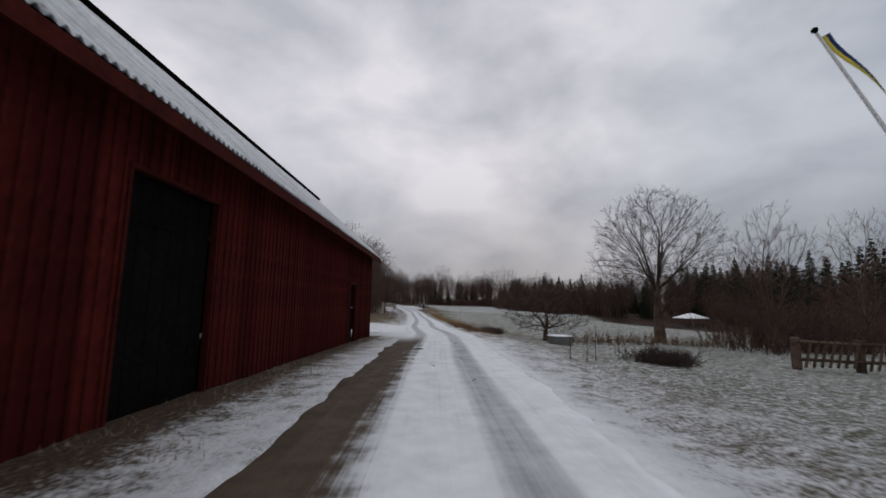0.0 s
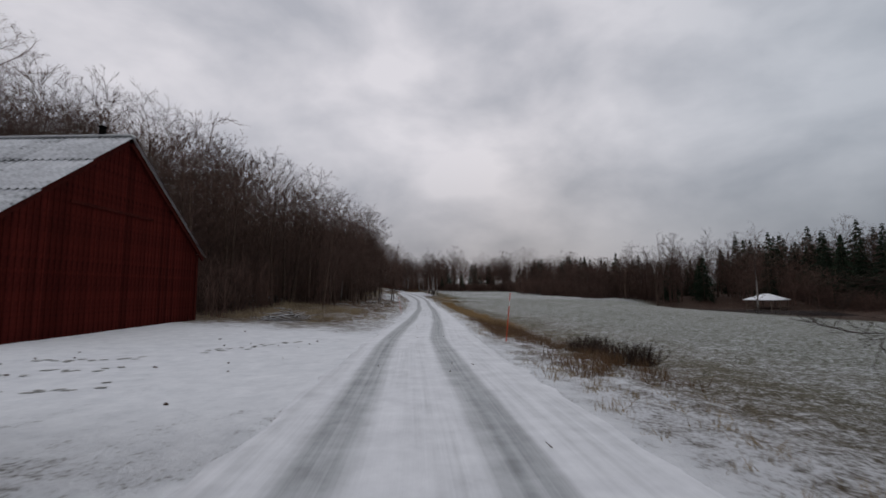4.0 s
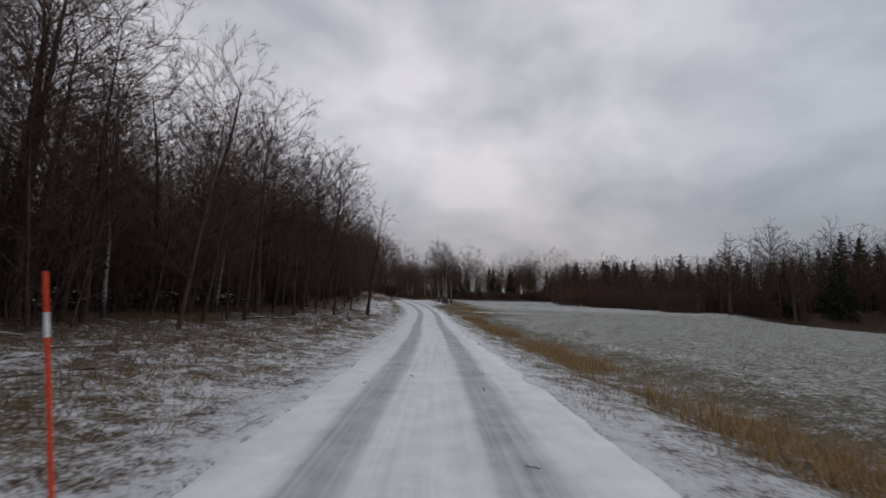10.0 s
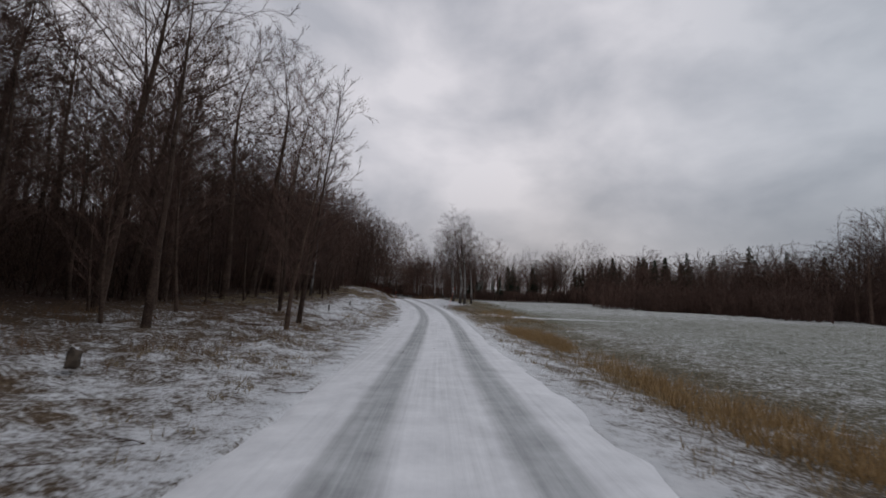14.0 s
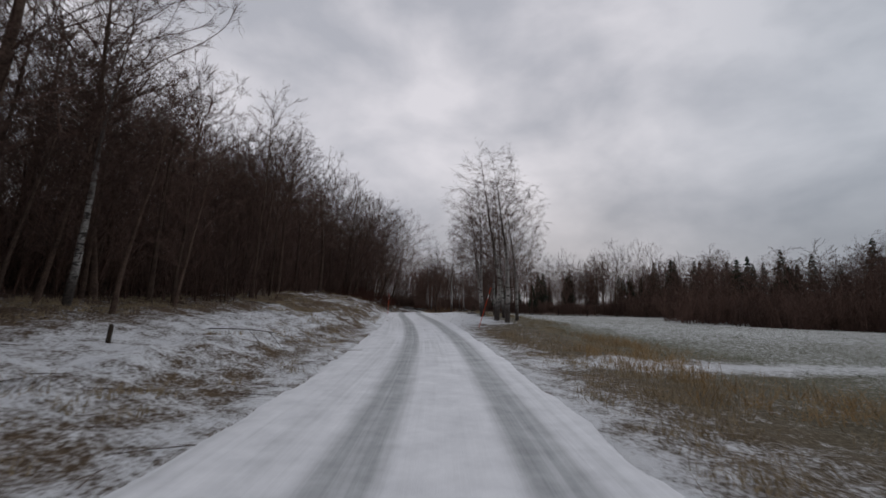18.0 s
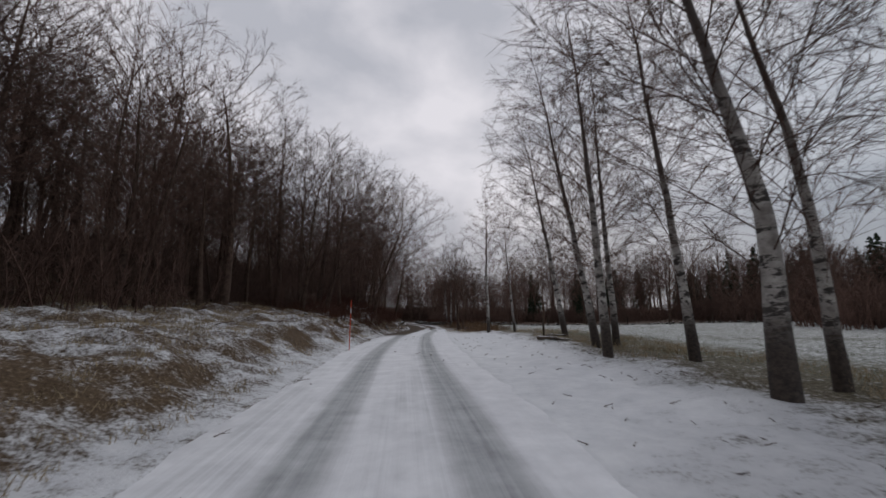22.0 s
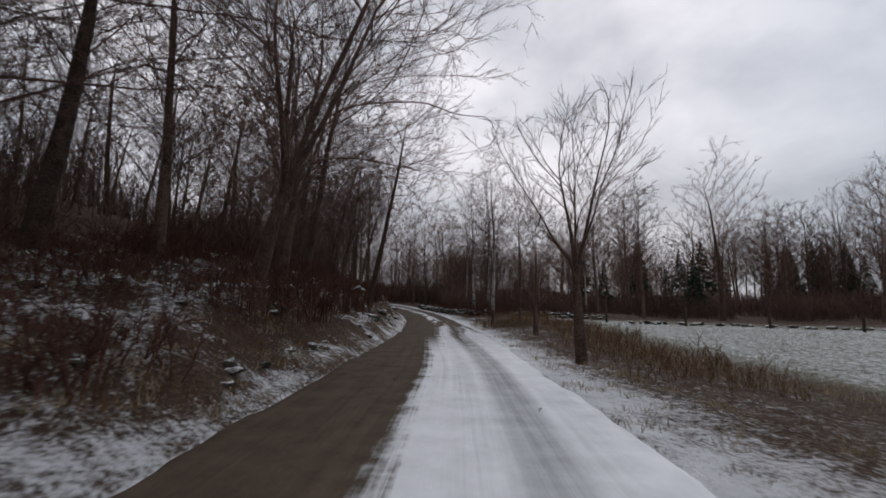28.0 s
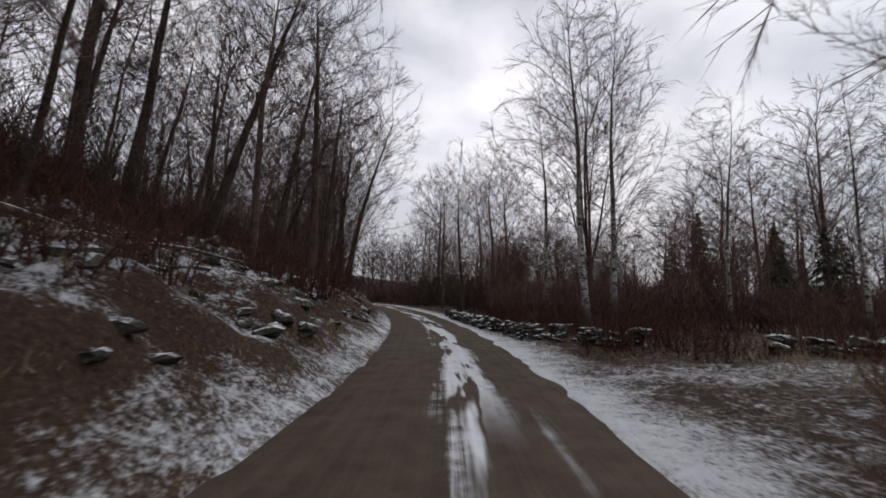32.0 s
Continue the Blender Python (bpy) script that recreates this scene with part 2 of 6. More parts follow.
    far = math_node(n, l, "MULTIPLY", math_node(n, l, "MULTIPLY", within(uj, -0.3, 0.55, 0.15), step_node(n, l, gaps, 0.47, 0.53)), step_node(n, l, v, 180.0, 183.0))
    rest = math_node(n, l, "MULTIPLY", math_node(n, l, "MAXIMUM", far, math_node(n, l, "MAXIMUM", strip, side)), math_node(n, l, "MULTIPLY_ADD", lines, 0.28, 0.68))
    bare = math_node(n, l, "MULTIPLY", step_node(n, l, v, 163.0, 170.0), math_node(n, l, "SUBTRACT", 1.0, rest))
    a = math_node(n, l, "MAXIMUM", near, math_node(n, l, "MAXIMUM", left, bare))
    c = mix_node(n, l, a, c, asphalt)
    l.new(c, b.inputs["Base Color"])
    l.new(math_node(n, l, "MULTIPLY_ADD", a, math_node(n, l, "MULTIPLY_ADD", mid, -0.2, 0.05), 0.88), b.inputs["Roughness"])
    b.inputs["Specular IOR Level"].default_value = 0.08
    bump_node(n, l, math_node(n, l, "MULTIPLY_ADD", fine, 0.3, streak), b, 0.35, 0.02)
    return m


M_VERGE = ground_material("snowy_verge")
M_ROAD = road_material()
M_SNOW = simple("packed_snow", (0.70, 0.73, 0.76), (0.84, 0.86, 0.89), 0.8, 0.75, bump=0.3)
M_BARK = simple("dark_bark", (0.034, 0.022, 0.0165), (0.13, 0.088, 0.067), 2.5, 0.9, bump=0.6, spread=0.6)
M_TWIG = simple("brown_twig", (0.054, 0.032, 0.025), (0.132, 0.082, 0.065), 1.2, 0.85, spread=0.6)
# garden trees' backlit darkness is put into this colour; the shrub is dark itself
M_DARK_BACKLIT_TWIG = simple("dark_backlit_twig", (0.022, 0.015, 0.012), (0.07, 0.048, 0.038), 1.2, 0.9)
M_RED = simple("red_distemper", (0.040, 0.0066, 0.0052), (0.086, 0.0135, 0.0100), 0.8, 0.95, bump=0.3, spread=0.55, spec=0.04)
# darker than the boards: the shade under the eave is put into it
M_REDROUGH = simple("weathered_shaded_red_wood", (0.032, 0.0062, 0.005), (0.072, 0.013, 0.0095), 1.5, 0.95, bump=0.4, spec=0.05)
M_DARKWOOD = simple("near_black_wood", (0.003, 0.003, 0.003), (0.009, 0.008, 0.0075), 1.5, 0.9, bump=0.4, spec=0.02)
M_GREYWOOD = simple("weathered_grey_wood", (0.07, 0.055, 0.04), (0.19, 0.155, 0.12), 3.0, 0.9, bump=0.5, spread=0.4)
M_OLDWOOD = simple("old_dark_timber", (0.022, 0.016, 0.012), (0.075, 0.056, 0.042), 3.0, 0.9, bump=0.5, spread=0.4)
M_RUST = simple("dull_rusty_wire", (0.06, 0.055, 0.05), (0.14, 0.13, 0.12), 3.0, 0.7, metal=0.3)
M_BRAMBLE = simple("dark_bramble_stems", (0.04, 0.017, 0.012), (0.11, 0.052, 0.036), 3.0, 0.9)
M_STRAW = simple("dry_grass", (0.20, 0.128, 0.058), (0.47, 0.325, 0.165), 3.0, 0.9)
M_RUSSET = simple("dry_russet_stalks", (0.085, 0.05, 0.028), (0.21, 0.13, 0.075), 3.0, 0.9)
M_CONCRETE = simple("grey_concrete", (0.085, 0.085, 0.082), (0.18, 0.178, 0.17), 2.5, 0.9, bump=0.3)
M_NEEDLE = simple("spruce_needles", (0.010, 0.018, 0.011), (0.032, 0.048, 0.026), 1.5, 0.8, spread=0.4)
M_IRON = simple("galvanised_iron", (0.30, 0.31, 0.32), (0.5, 0.51, 0.52), 3.0, 0.5, metal=0.6)
M_ORANGE = simple("orange_red_plastic", (0.55, 0.05, 0.02), (0.7, 0.09, 0.03), 4.0, 0.5)
M_WHITE = simple("white_paint", (0.62, 0.62, 0.62), (0.8, 0.8, 0.8), 3.0, 0.6)
M_LEAF = simple("withered_leaf", (0.07, 0.035, 0.015), (0.17, 0.085, 0.035), 4.0, 0.85)


def birch_material():
    m, n, l, b = material("birch_bark")
    co = n.new("ShaderNodeTexCoord").outputs["Object"]
    mp = n.new("ShaderNodeMapping")
    mp.inputs["Scale"].default_value = (2.6, 2.6, 6.5)
    l.new(co, mp.inputs["Vector"])
    band, blot = noise_node(n, l, mp.outputs[0], 1.15, 6, 0.72), noise_node(n, l, co, 3.2, 5, 0.65)
    white = ramp_node(n, l, blot, ((0.3, (0.13, 0.112, 0.1)), (0.65, (0.5, 0.475, 0.44))))
    c = mix_node(n, l, step_node(n, l, math_node(n, l, "MULTIPLY_ADD", blot, 0.6, band), 0.80, 0.88), white, (0.035, 0.029, 0.025))
    sep = n.new("ShaderNodeSeparateXYZ")
    l.new(co, sep.inputs[0])
    h = math_node(n, l, "MULTIPLY_ADD", blot, 1.2, sep.outputs[2])
    c = mix_node(n, l, math_node(n, l, "SUBTRACT", 1.0, step_node(n, l, math_node(n, l, "MULTIPLY_ADD", band, 1.8, h), 2.1, 3.0)), c, ramp_node(n, l, noise_node(n, l, co, 16.0, 5, 0.75), ((0.36, (0.012, 0.009, 0.007)), (0.64, (0.07, 0.052, 0.041)))))
    c = mix_node(n, l, step_node(n, l, h, 3.4, 6.5), c, (0.06, 0.045, 0.038))
    l.new(c, b.inputs["Base Color"])
    b.inputs["Roughness"].default_value = 0.75
    bump_node(n, l, band, b, 0.4, 0.02)
    return m


M_BIRCH = birch_material()


# ---------------------------------------------------------------- mesh helpers
def mesh_object(name, verts, faces, mat, parent=None, smooth=False):
    me = bpy.data.meshes.new(name)
    me.from_pydata([tuple(v) for v in verts], [], [tuple(f) for f in faces])
    me.materials.append(mat)
    if smooth:
        me.polygons.foreach_set("use_smooth", [True] * len(me.polygons))
    me.update()
    ob = new(name, me)
    if parent:
        ob.parent = parent
    return ob


def part(name, bm, mat, parent, label="", smooth=False):
    me = bpy.data.meshes.new(name)
    bm.to_mesh(me)
    bm.free()
    me.materials.append(mat)
    if smooth:
        me.polygons.foreach_set("use_smooth", [True] * len(me.polygons))
    ob = new(name, me)
    ob.parent = parent
    return tagged(ob, label)


def shared(name, me, parent, m):
    ob = new(name, me)
    ob.parent = parent
    ob.matrix_basis = m
    return ob


def box(bm, x0, x1, y0, y1, z0, z1, bevel=0.0, m=None):
    """A box, bevelled if asked, added to bm."""
    t = Matrix.Translation(((x0 + x1) / 2, (y0 + y1) / 2, (z0 + z1) / 2)) @ Matrix.Diagonal((x1 - x0, y1 - y0, z1 - z0, 1))
    vs = bmesh.ops.create_cube(bm, size=1, matrix=t if m is None else m @ t)["verts"]
    if bevel:
        bmesh.ops.bevel(bm, geom=list({e for v in vs for e in v.link_edges}), offset=bevel, segments=1, affect="EDGES")
    return bm


def boxes(*dims, bevel=0.0):
    bm = bmesh.new()
    for q in dims:
        box(bm, *q, bevel=bevel)
    return bm


class Tubes:
    """Collects tapered tubes into one mesh."""

    def __init__(self):
        self.v, self.f, self.n = [], [], 0

    def add(self, pts, radii, sides=3):
        pts, k = np.asarray(pts, float), len(pts)
        d = np.gradient(pts, axis=0)
        d /= np.linalg.norm(d, axis=1)[:, None] + 1e-9
        ref = np.array([0.31, 0.95, 0.05]) if abs(d[0, 2]) > 0.8 else np.array([0.03, 0.05, 1.0])
        a = np.cross(d, ref)
        a /= np.linalg.norm(a, axis=1)[:, None] + 1e-9
        b = np.cross(d, a)
        th = np.arange(sides) * 2 * np.pi / sides
        r = np.asarray(radii, float)[:, None, None]
        ring = pts[:, None] + r * (a[:, None] * np.cos(th)[None, :, None] + b[:, None] * np.sin(th)[None, :, None])
        self.v.append(ring.reshape(-1, 3))
        for i in range(k - 1):
            for j in range(sides):
                p, q = self.n + i * sides + j, self.n + i * sides + (j + 1) % sides
                self.f.append((p, q, q + sides, p + sides))
        self.n += k * sides

    def spikes(self, a, b, ra, rb):
        """Many straight three-sided twigs at once, from the places a to b."""
        d = b - a
        d = d / (np.linalg.norm(d, axis=1)[:, None] + 1e-9)
        u = np.cross(d, np.where(np.abs(d[:, 2:3]) > 0.8, [[0.31, 0.95, 0.05]], [[0.03, 0.05, 1.0]]))
        u /= np.linalg.norm(u, axis=1)[:, None] + 1e-9
        w = np.cross(d, u)
        side = [u * math.cos(q) + w * math.sin(q) for q in (0.0, 2.0944, 4.1888)]
        v = np.stack([a + s * ra[:, None] for s in side] + [b + s * rb[:, None] for s in side], 1)
        i = self.n + 6 * np.arange(len(a))[:, None]
        f = np.concatenate([i + [[0, 1, 4, 3]], i + [[1, 2, 5, 4]], i + [[2, 0, 3, 5]]])
        self.v.append(v.reshape(-1, 3))
        self.f += f.tolist()
        self.n += 6 * len(a)

    def thorns(self, a, b, r):
        """Many pointed twigs at once, from the places a to b."""
        d = b - a
        u = np.cross(d, [[0.31, 0.35, 0.55]])
        u /= np.linalg.norm(u, axis=1)[:, None] + 1e-9
        w = np.cross(d / (np.linalg.norm(d, axis=1)[:, None] + 1e-9), u)
        v = np.stack([a + r * (u * math.cos(q) + w * math.sin(q)) for q in (0.0, 2.0944, 4.1888)] + [b], 1)
        i = self.n + 4 * np.arange(len(a))[:, None]
        f = np.concatenate([i + [[0, 1, 3]], i + [[1, 2, 3]], i + [[2, 0, 3]]])
        self.v.append(v.reshape(-1, 3))
        self.f += f.tolist()
        self.n += 4 * len(a)

    def mesh(self, name, mat, smooth=True):
        me = bpy.data.meshes.new(name)
        v = np.concatenate(self.v) if self.v else np.zeros((0, 3))
        me.from_pydata(v.tolist(), [], self.f)
        me.materials.append(mat)
        if smooth:
            me.polygons.foreach_set("use_smooth", [True] * len(me.polygons))
        me.update()
        return me


# ---------------------------------------------------------------- the lie of the land
ROAD_Y = np.array([-60, -20, 0, 12, 24, 38, 50, 62, 74, 82, 93, 104, 115, 125, 135, 149, 161, 170, 176, 186, 196, 206, 218, 232, 260], float)
ROAD_X = np.array([0.3, 0.15, 0.1, -0.1, -0.2, -1.6, -2.2, -3.1, -3.8, -4.5, -5.6, -6.7, -8.2, -10.2, -12.7, -15.6, -17.45, -19.15, -20.5, -23.3, -27.0, -31.9, -38.6, -47.0, -66.0])
ROAD_Z = np.array([0.0, 0.0, 0.0, -0.11, -0.38, -0.70, -0.86, -1.03, -1.22, -1.29, -1.28, -1.02, -0.71, -0.23, 0.22, 0.50, 0.57, 0.65, 0.72, 0.98, 1.35, 1.8, 2.3, 2.8, 3.5])


def smooth_table(ys, vs):
    g = np.arange(-60, 261, 1.0)
    w = np.interp(g, ys, vs)
    for _ in range(3):
        w = np.convolve(np.pad(w, 4, mode="edge"), np.ones(9) / 9, mode="valid")
    return lambda y: np.interp(y, g, w)


road_x, road_z = smooth_table(ROAD_Y, ROAD_X), smooth_table(ROAD_Y, ROAD_Z)

# height over the road at distances to the left and to the right, by stations along the road
LEFT_D = np.array([1.7, 2.6, 4, 8, 15, 30, 60, 120, 260], float)
LEFT_Y = np.array([-60, 30, 46, 62, 92, 115, 132, 150, 172, 260], float)
LEFT_H = np.array([
    [0, -0.02, 0.0, 0.0, 0.2, 0.5, 2.0, 6, 8],
    [0, -0.02, 0.0, 0.0, 0.2, 0.8, 4.0, 12, 18],
    [0, 0.00, 0.1, 0.3, 0.6, 2.5, 8.0, 19, 26],
    [0, 0.03, 0.15, 0.5, 1.2, 3.5, 9.0, 20, 28],
    [0, 0.05, 0.25, 0.7, 1.3, 3.5, 9.0, 20, 28],
    [0, 0.08, 0.45, 1.0, 1.5, 4.0, 9.0, 20, 28],
    [0, 0.14, 0.9, 1.5, 2.1, 5.0, 11.0, 22, 28],
    [0, 0.35, 1.05, 1.8, 2.9, 6.6, 13.0, 24, 30],
    [0, 0.55, 1.55, 3.0, 4.8, 9.0, 15.0, 26, 32],
    [0, 0.5, 1.4, 2.8, 4.8, 9.0, 16.0, 26, 32]])
RIGHT_D = np.array([1.7, 3, 5, 8, 15, 30, 60, 120, 300], float)
RIGHT_Y = np.array([-60, 20, 60, 100, 122, 134, 145, 165, 185, 260], float)
RIGHT_H = np.array([
    [0, -0.08, -0.25, -0.45, -0.7, -1.0, -1.5, -2.0, 0],
    [0, -0.08, -0.25, -0.45, -0.7, -1.0, -1.5, -2.0, 0],
    [0, -0.12, -0.5, -0.25, -0.3, -0.7, -1.9, -2.6, 0],
    [0, -0.12, -0.45, -0.3, -0.35, -0.7, -1.9, -2.6, 0],
    [0, 0.0, 0.06, -0.3, -0.6, -0.9, -1.5, -2.0, 0],
    [0, 0.0, 0.08, -0.06, -0.55, -1.0, -1.5, -1.9, 0],
    [0, 0.0, 0.18, 0.12, -0.5, -1.0, -1.5, -1.6, 0],
    [0, -0.05, -0.25, -0.55, -0.85, -1.15, -1.4, -1.2, 0],
    [0, -0.02, 0.05, 0.15, -0.2, -0.5, -0.6, 0.0, 1],
    [0, -0.02, 0.05, 0.15, -0.2, -0.5, -0.6, 0.0, 1]])


def table(ys, ds, h, y, d):
    """Bilinear look-up of a height table for arrays y and d."""
    y, d = np.clip(y, ys[0], ys[-1]), np.clip(d, ds[0], ds[-1])
    i = np.clip(np.searchsorted(ys, y) - 1, 0, len(ys) - 2)
    j = np.clip(np.searchsorted(ds, d) - 1, 0, len(ds) - 2)
    a, b = (y - ys[i]) / (ys[i + 1] - ys[i]), (d - ds[j]) / (ds[j + 1] - ds[j])
    a = a * a * (3 - 2 * a)
    return (h[i, j] * (1 - b) + h[i, j + 1] * b) * (1 - a) + (h[i + 1, j] * (1 - b) + h[i + 1, j + 1] * b) * a


def widen(y):
    """Extra width of the lane on its left."""
    return np.interp(y, [10, 40, 60, 80, 113, 132, 145, 156, 163, 172, 181], [0.0, -0.05, -0.08, 0.1, 0.42, 0.32, 0.42, 0.68, 0.56, 0.22, 0.02])


def widen_right(y):
    """Extra width of the lane on its right."""
    return np.interp(y, [0, 28, 60, 80, 113, 132, 158, 166, 182], [0.0, 0.25, 0.3, 0.0, 0.14, 0.14, 0.24, 0.18, 0.02])


def land(x, y):
    """Ground height, without the small lumps."""
    x, y = np.asarray(x, float), np.asarray(y, float)
    off = x - road_x(y)
    side = np.where(off < 0, table(LEFT_Y, LEFT_D, LEFT_H, y, -off - widen(y)), table(RIGHT_Y, RIGHT_D, RIGHT_H, y, off - widen_right(y)))
    z = road_z(y) + side
    basin = np.clip(1.6 - np.hypot((x - 64) / 21, (y - 118) / 24) * 1.2, 0, 1)
    basin = basin * basin * (3 - 2 * basin)
    return z * (1 - basin) - 3.9 * basin


def value_noise(x, y, seed):
    """Smooth noise between -1 and 1 over a unit grid."""
    i, j = np.floor(x).astype(np.int64), np.floor(y).astype(np.int64)
    u, v = x - i, y - j
    u, v = u * u * (3 - 2 * u), v * v * (3 - 2 * v)

    def h(a, b):
        k = (a * 374761393 + b * 668265263 + seed * 1442695041) & 0x7FFFFFFF
        k = ((k ^ (k >> 13)) * 1274126177) & 0x7FFFFFFF
        return ((k ^ (k >> 16)) & 0xFFFF) / 32767.5 - 1.0

    return (h(i, j) * (1 - u) + h(i + 1, j) * u) * (1 - v) + (h(i, j + 1) * (1 - u) + h(i + 1, j + 1) * u) * v


def lumps(x, y):
    x, y = np.asarray(x, float), np.asarray(y, float)
    off = np.where(x < road_x(y), road_x(y) - x - widen(y), x - road_x(y) - widen_right(y))
    w = np.clip((off - 2.0) / 2.0, 0, 1)
    k = 0.05 * np.sin(1.9 * x + 0.7 * y) * np.sin(1.3 * y - 0.5 * x) + 0.035 * np.sin(4.1 * x - 2.3 * y + 1) * np.sin(3.7 * y + 1.1 * x) + 0.022 * np.sin(9.1 * x + 5 * y) * np.sin(8.3 * y - 3 * x) + 0.02 * np.sin(6.3 * x - 7.7 * y + 2) * np.sin(5.1 * y + 6.9 * x)
    rough = np.where(x < road_x(y), np.interp(y, [40, 60, 120, 150, 175], [0.6, 1.2, 1.6, 3.0, 4.2]), np.where(off > 8, 0.45, 1.0))
    yard = np.where((x < road_x(y)) & (y < 46), 0.3, 1.0)
    clods = 0.05 * value_noise(x * 1.3, y * 1.3, 1) + 0.035 * value_noise(x * 2.9, y * 2.9, 2) + 0.02 * value_noise(x * 5.5, y * 5.5, 3)
    clods = clods + np.where(y > 135, 0.06, 0.0) * value_noise(x * 0.65, y * 0.65, 4)
    stony = np.where(x < road_x(y), np.interp(y, [136, 152, 166], [0.0, 0.10, 0.17]), np.interp(y, [182, 190], [0.0, 0.08]) * (off < 14)) * np.clip((off - 2.3) / 1.2, 0, 1)
    ridge = (0.5 - np.abs(value_noise(x * 1.15 + 0.3 * y, y * 1.5, 21))) + 0.6 * (0.5 - np.abs(value_noise(x * 2.3, y * 2.6, 22)))
    near = np.clip((off - 1.9) / 0.8, 0, 1) * (off < 60)
    near = np.where((x > road_x(y)) & (off < 4.6) & (y > 112) & (y < 153), near * 0.15, near)
    bank = np.where(x < road_x(y), np.interp(y, [40, 60, 110, 125, 145, 165], [0.3, 0.8, 1.2, 2.2, 2.8, 3.4]), np.where(off > 8, 0.4, 0.7))
    return w * k * np.minimum(rough, 1.6) * yard + near * clods * bank * yard + stony * ridge * (off < 40)


def ground_z(x, y):
    return float(land(x, y) + lumps(x, y))


def sheet(name, us, vs, place, mat, kind_tag=True):
    """A grid of faces over us x vs with place(u, v) -> x, y, z arrays."""
    U, V = np.meshgrid(us, vs, indexing="ij")
    X, Y, Z, *across = place(U, V)
    nu, nv = U.shape
    idx = np.arange(nu * nv).reshape(nu, nv)
    f = np.stack([idx[:-1, :-1], idx[1:, :-1], idx[1:, 1:], idx[:-1, 1:]], -1).reshape(-1, 4)
    me = bpy.data.meshes.new(name)
    me.from_pydata(np.stack([X, Y, Z], -1).reshape(-1, 3).tolist(), [], f.tolist())
    me.materials.append(mat)
    me.polygons.foreach_set("use_smooth", [True] * len(me.polygons))
    uv = me.uv_layers.new(name="across")
    loop = np.empty(len(me.loops), int)
    me.loops.foreach_get("vertex_index", loop)
    uvs = np.stack([(across[0] if across else U).ravel(), V.ravel()], -1)[loop]
    uv.data.foreach_set("uv", uvs.ravel())
    me.update()
    return new(name, me)


def side_steps(first, step, grow, last):
    out = [first]
    while out[-1] < last:
        out.append(out[-1] + step)
        step *= grow
    return out


OFFS = np.array([-o for o in side_steps(1.74, 0.16, 1.055, 1500)][::-1] + list(np.linspace(-1.6, 1.6, 5)) + side_steps(1.74, 0.16, 1.055, 1500))
ALONG = np.concatenate([np.arange(-1500, -60, 120.0), np.arange(-60, -8, 2.0), np.arange(-8, 46, 0.4), np.arange(46, 204, 0.24), np.arange(204, 215, 0.4), np.arange(215, 300, 2.0), np.geomspace(300, 2500, 20)])


def ground_place(u, v):
    x = road_x(v) + u
    z = land(x, v) + lumps(x, v) - np.where((u < 1.68 + widen_right(v)) & (u > -1.68 - widen(v)), 0.12, 0.0)
    return x, v, z


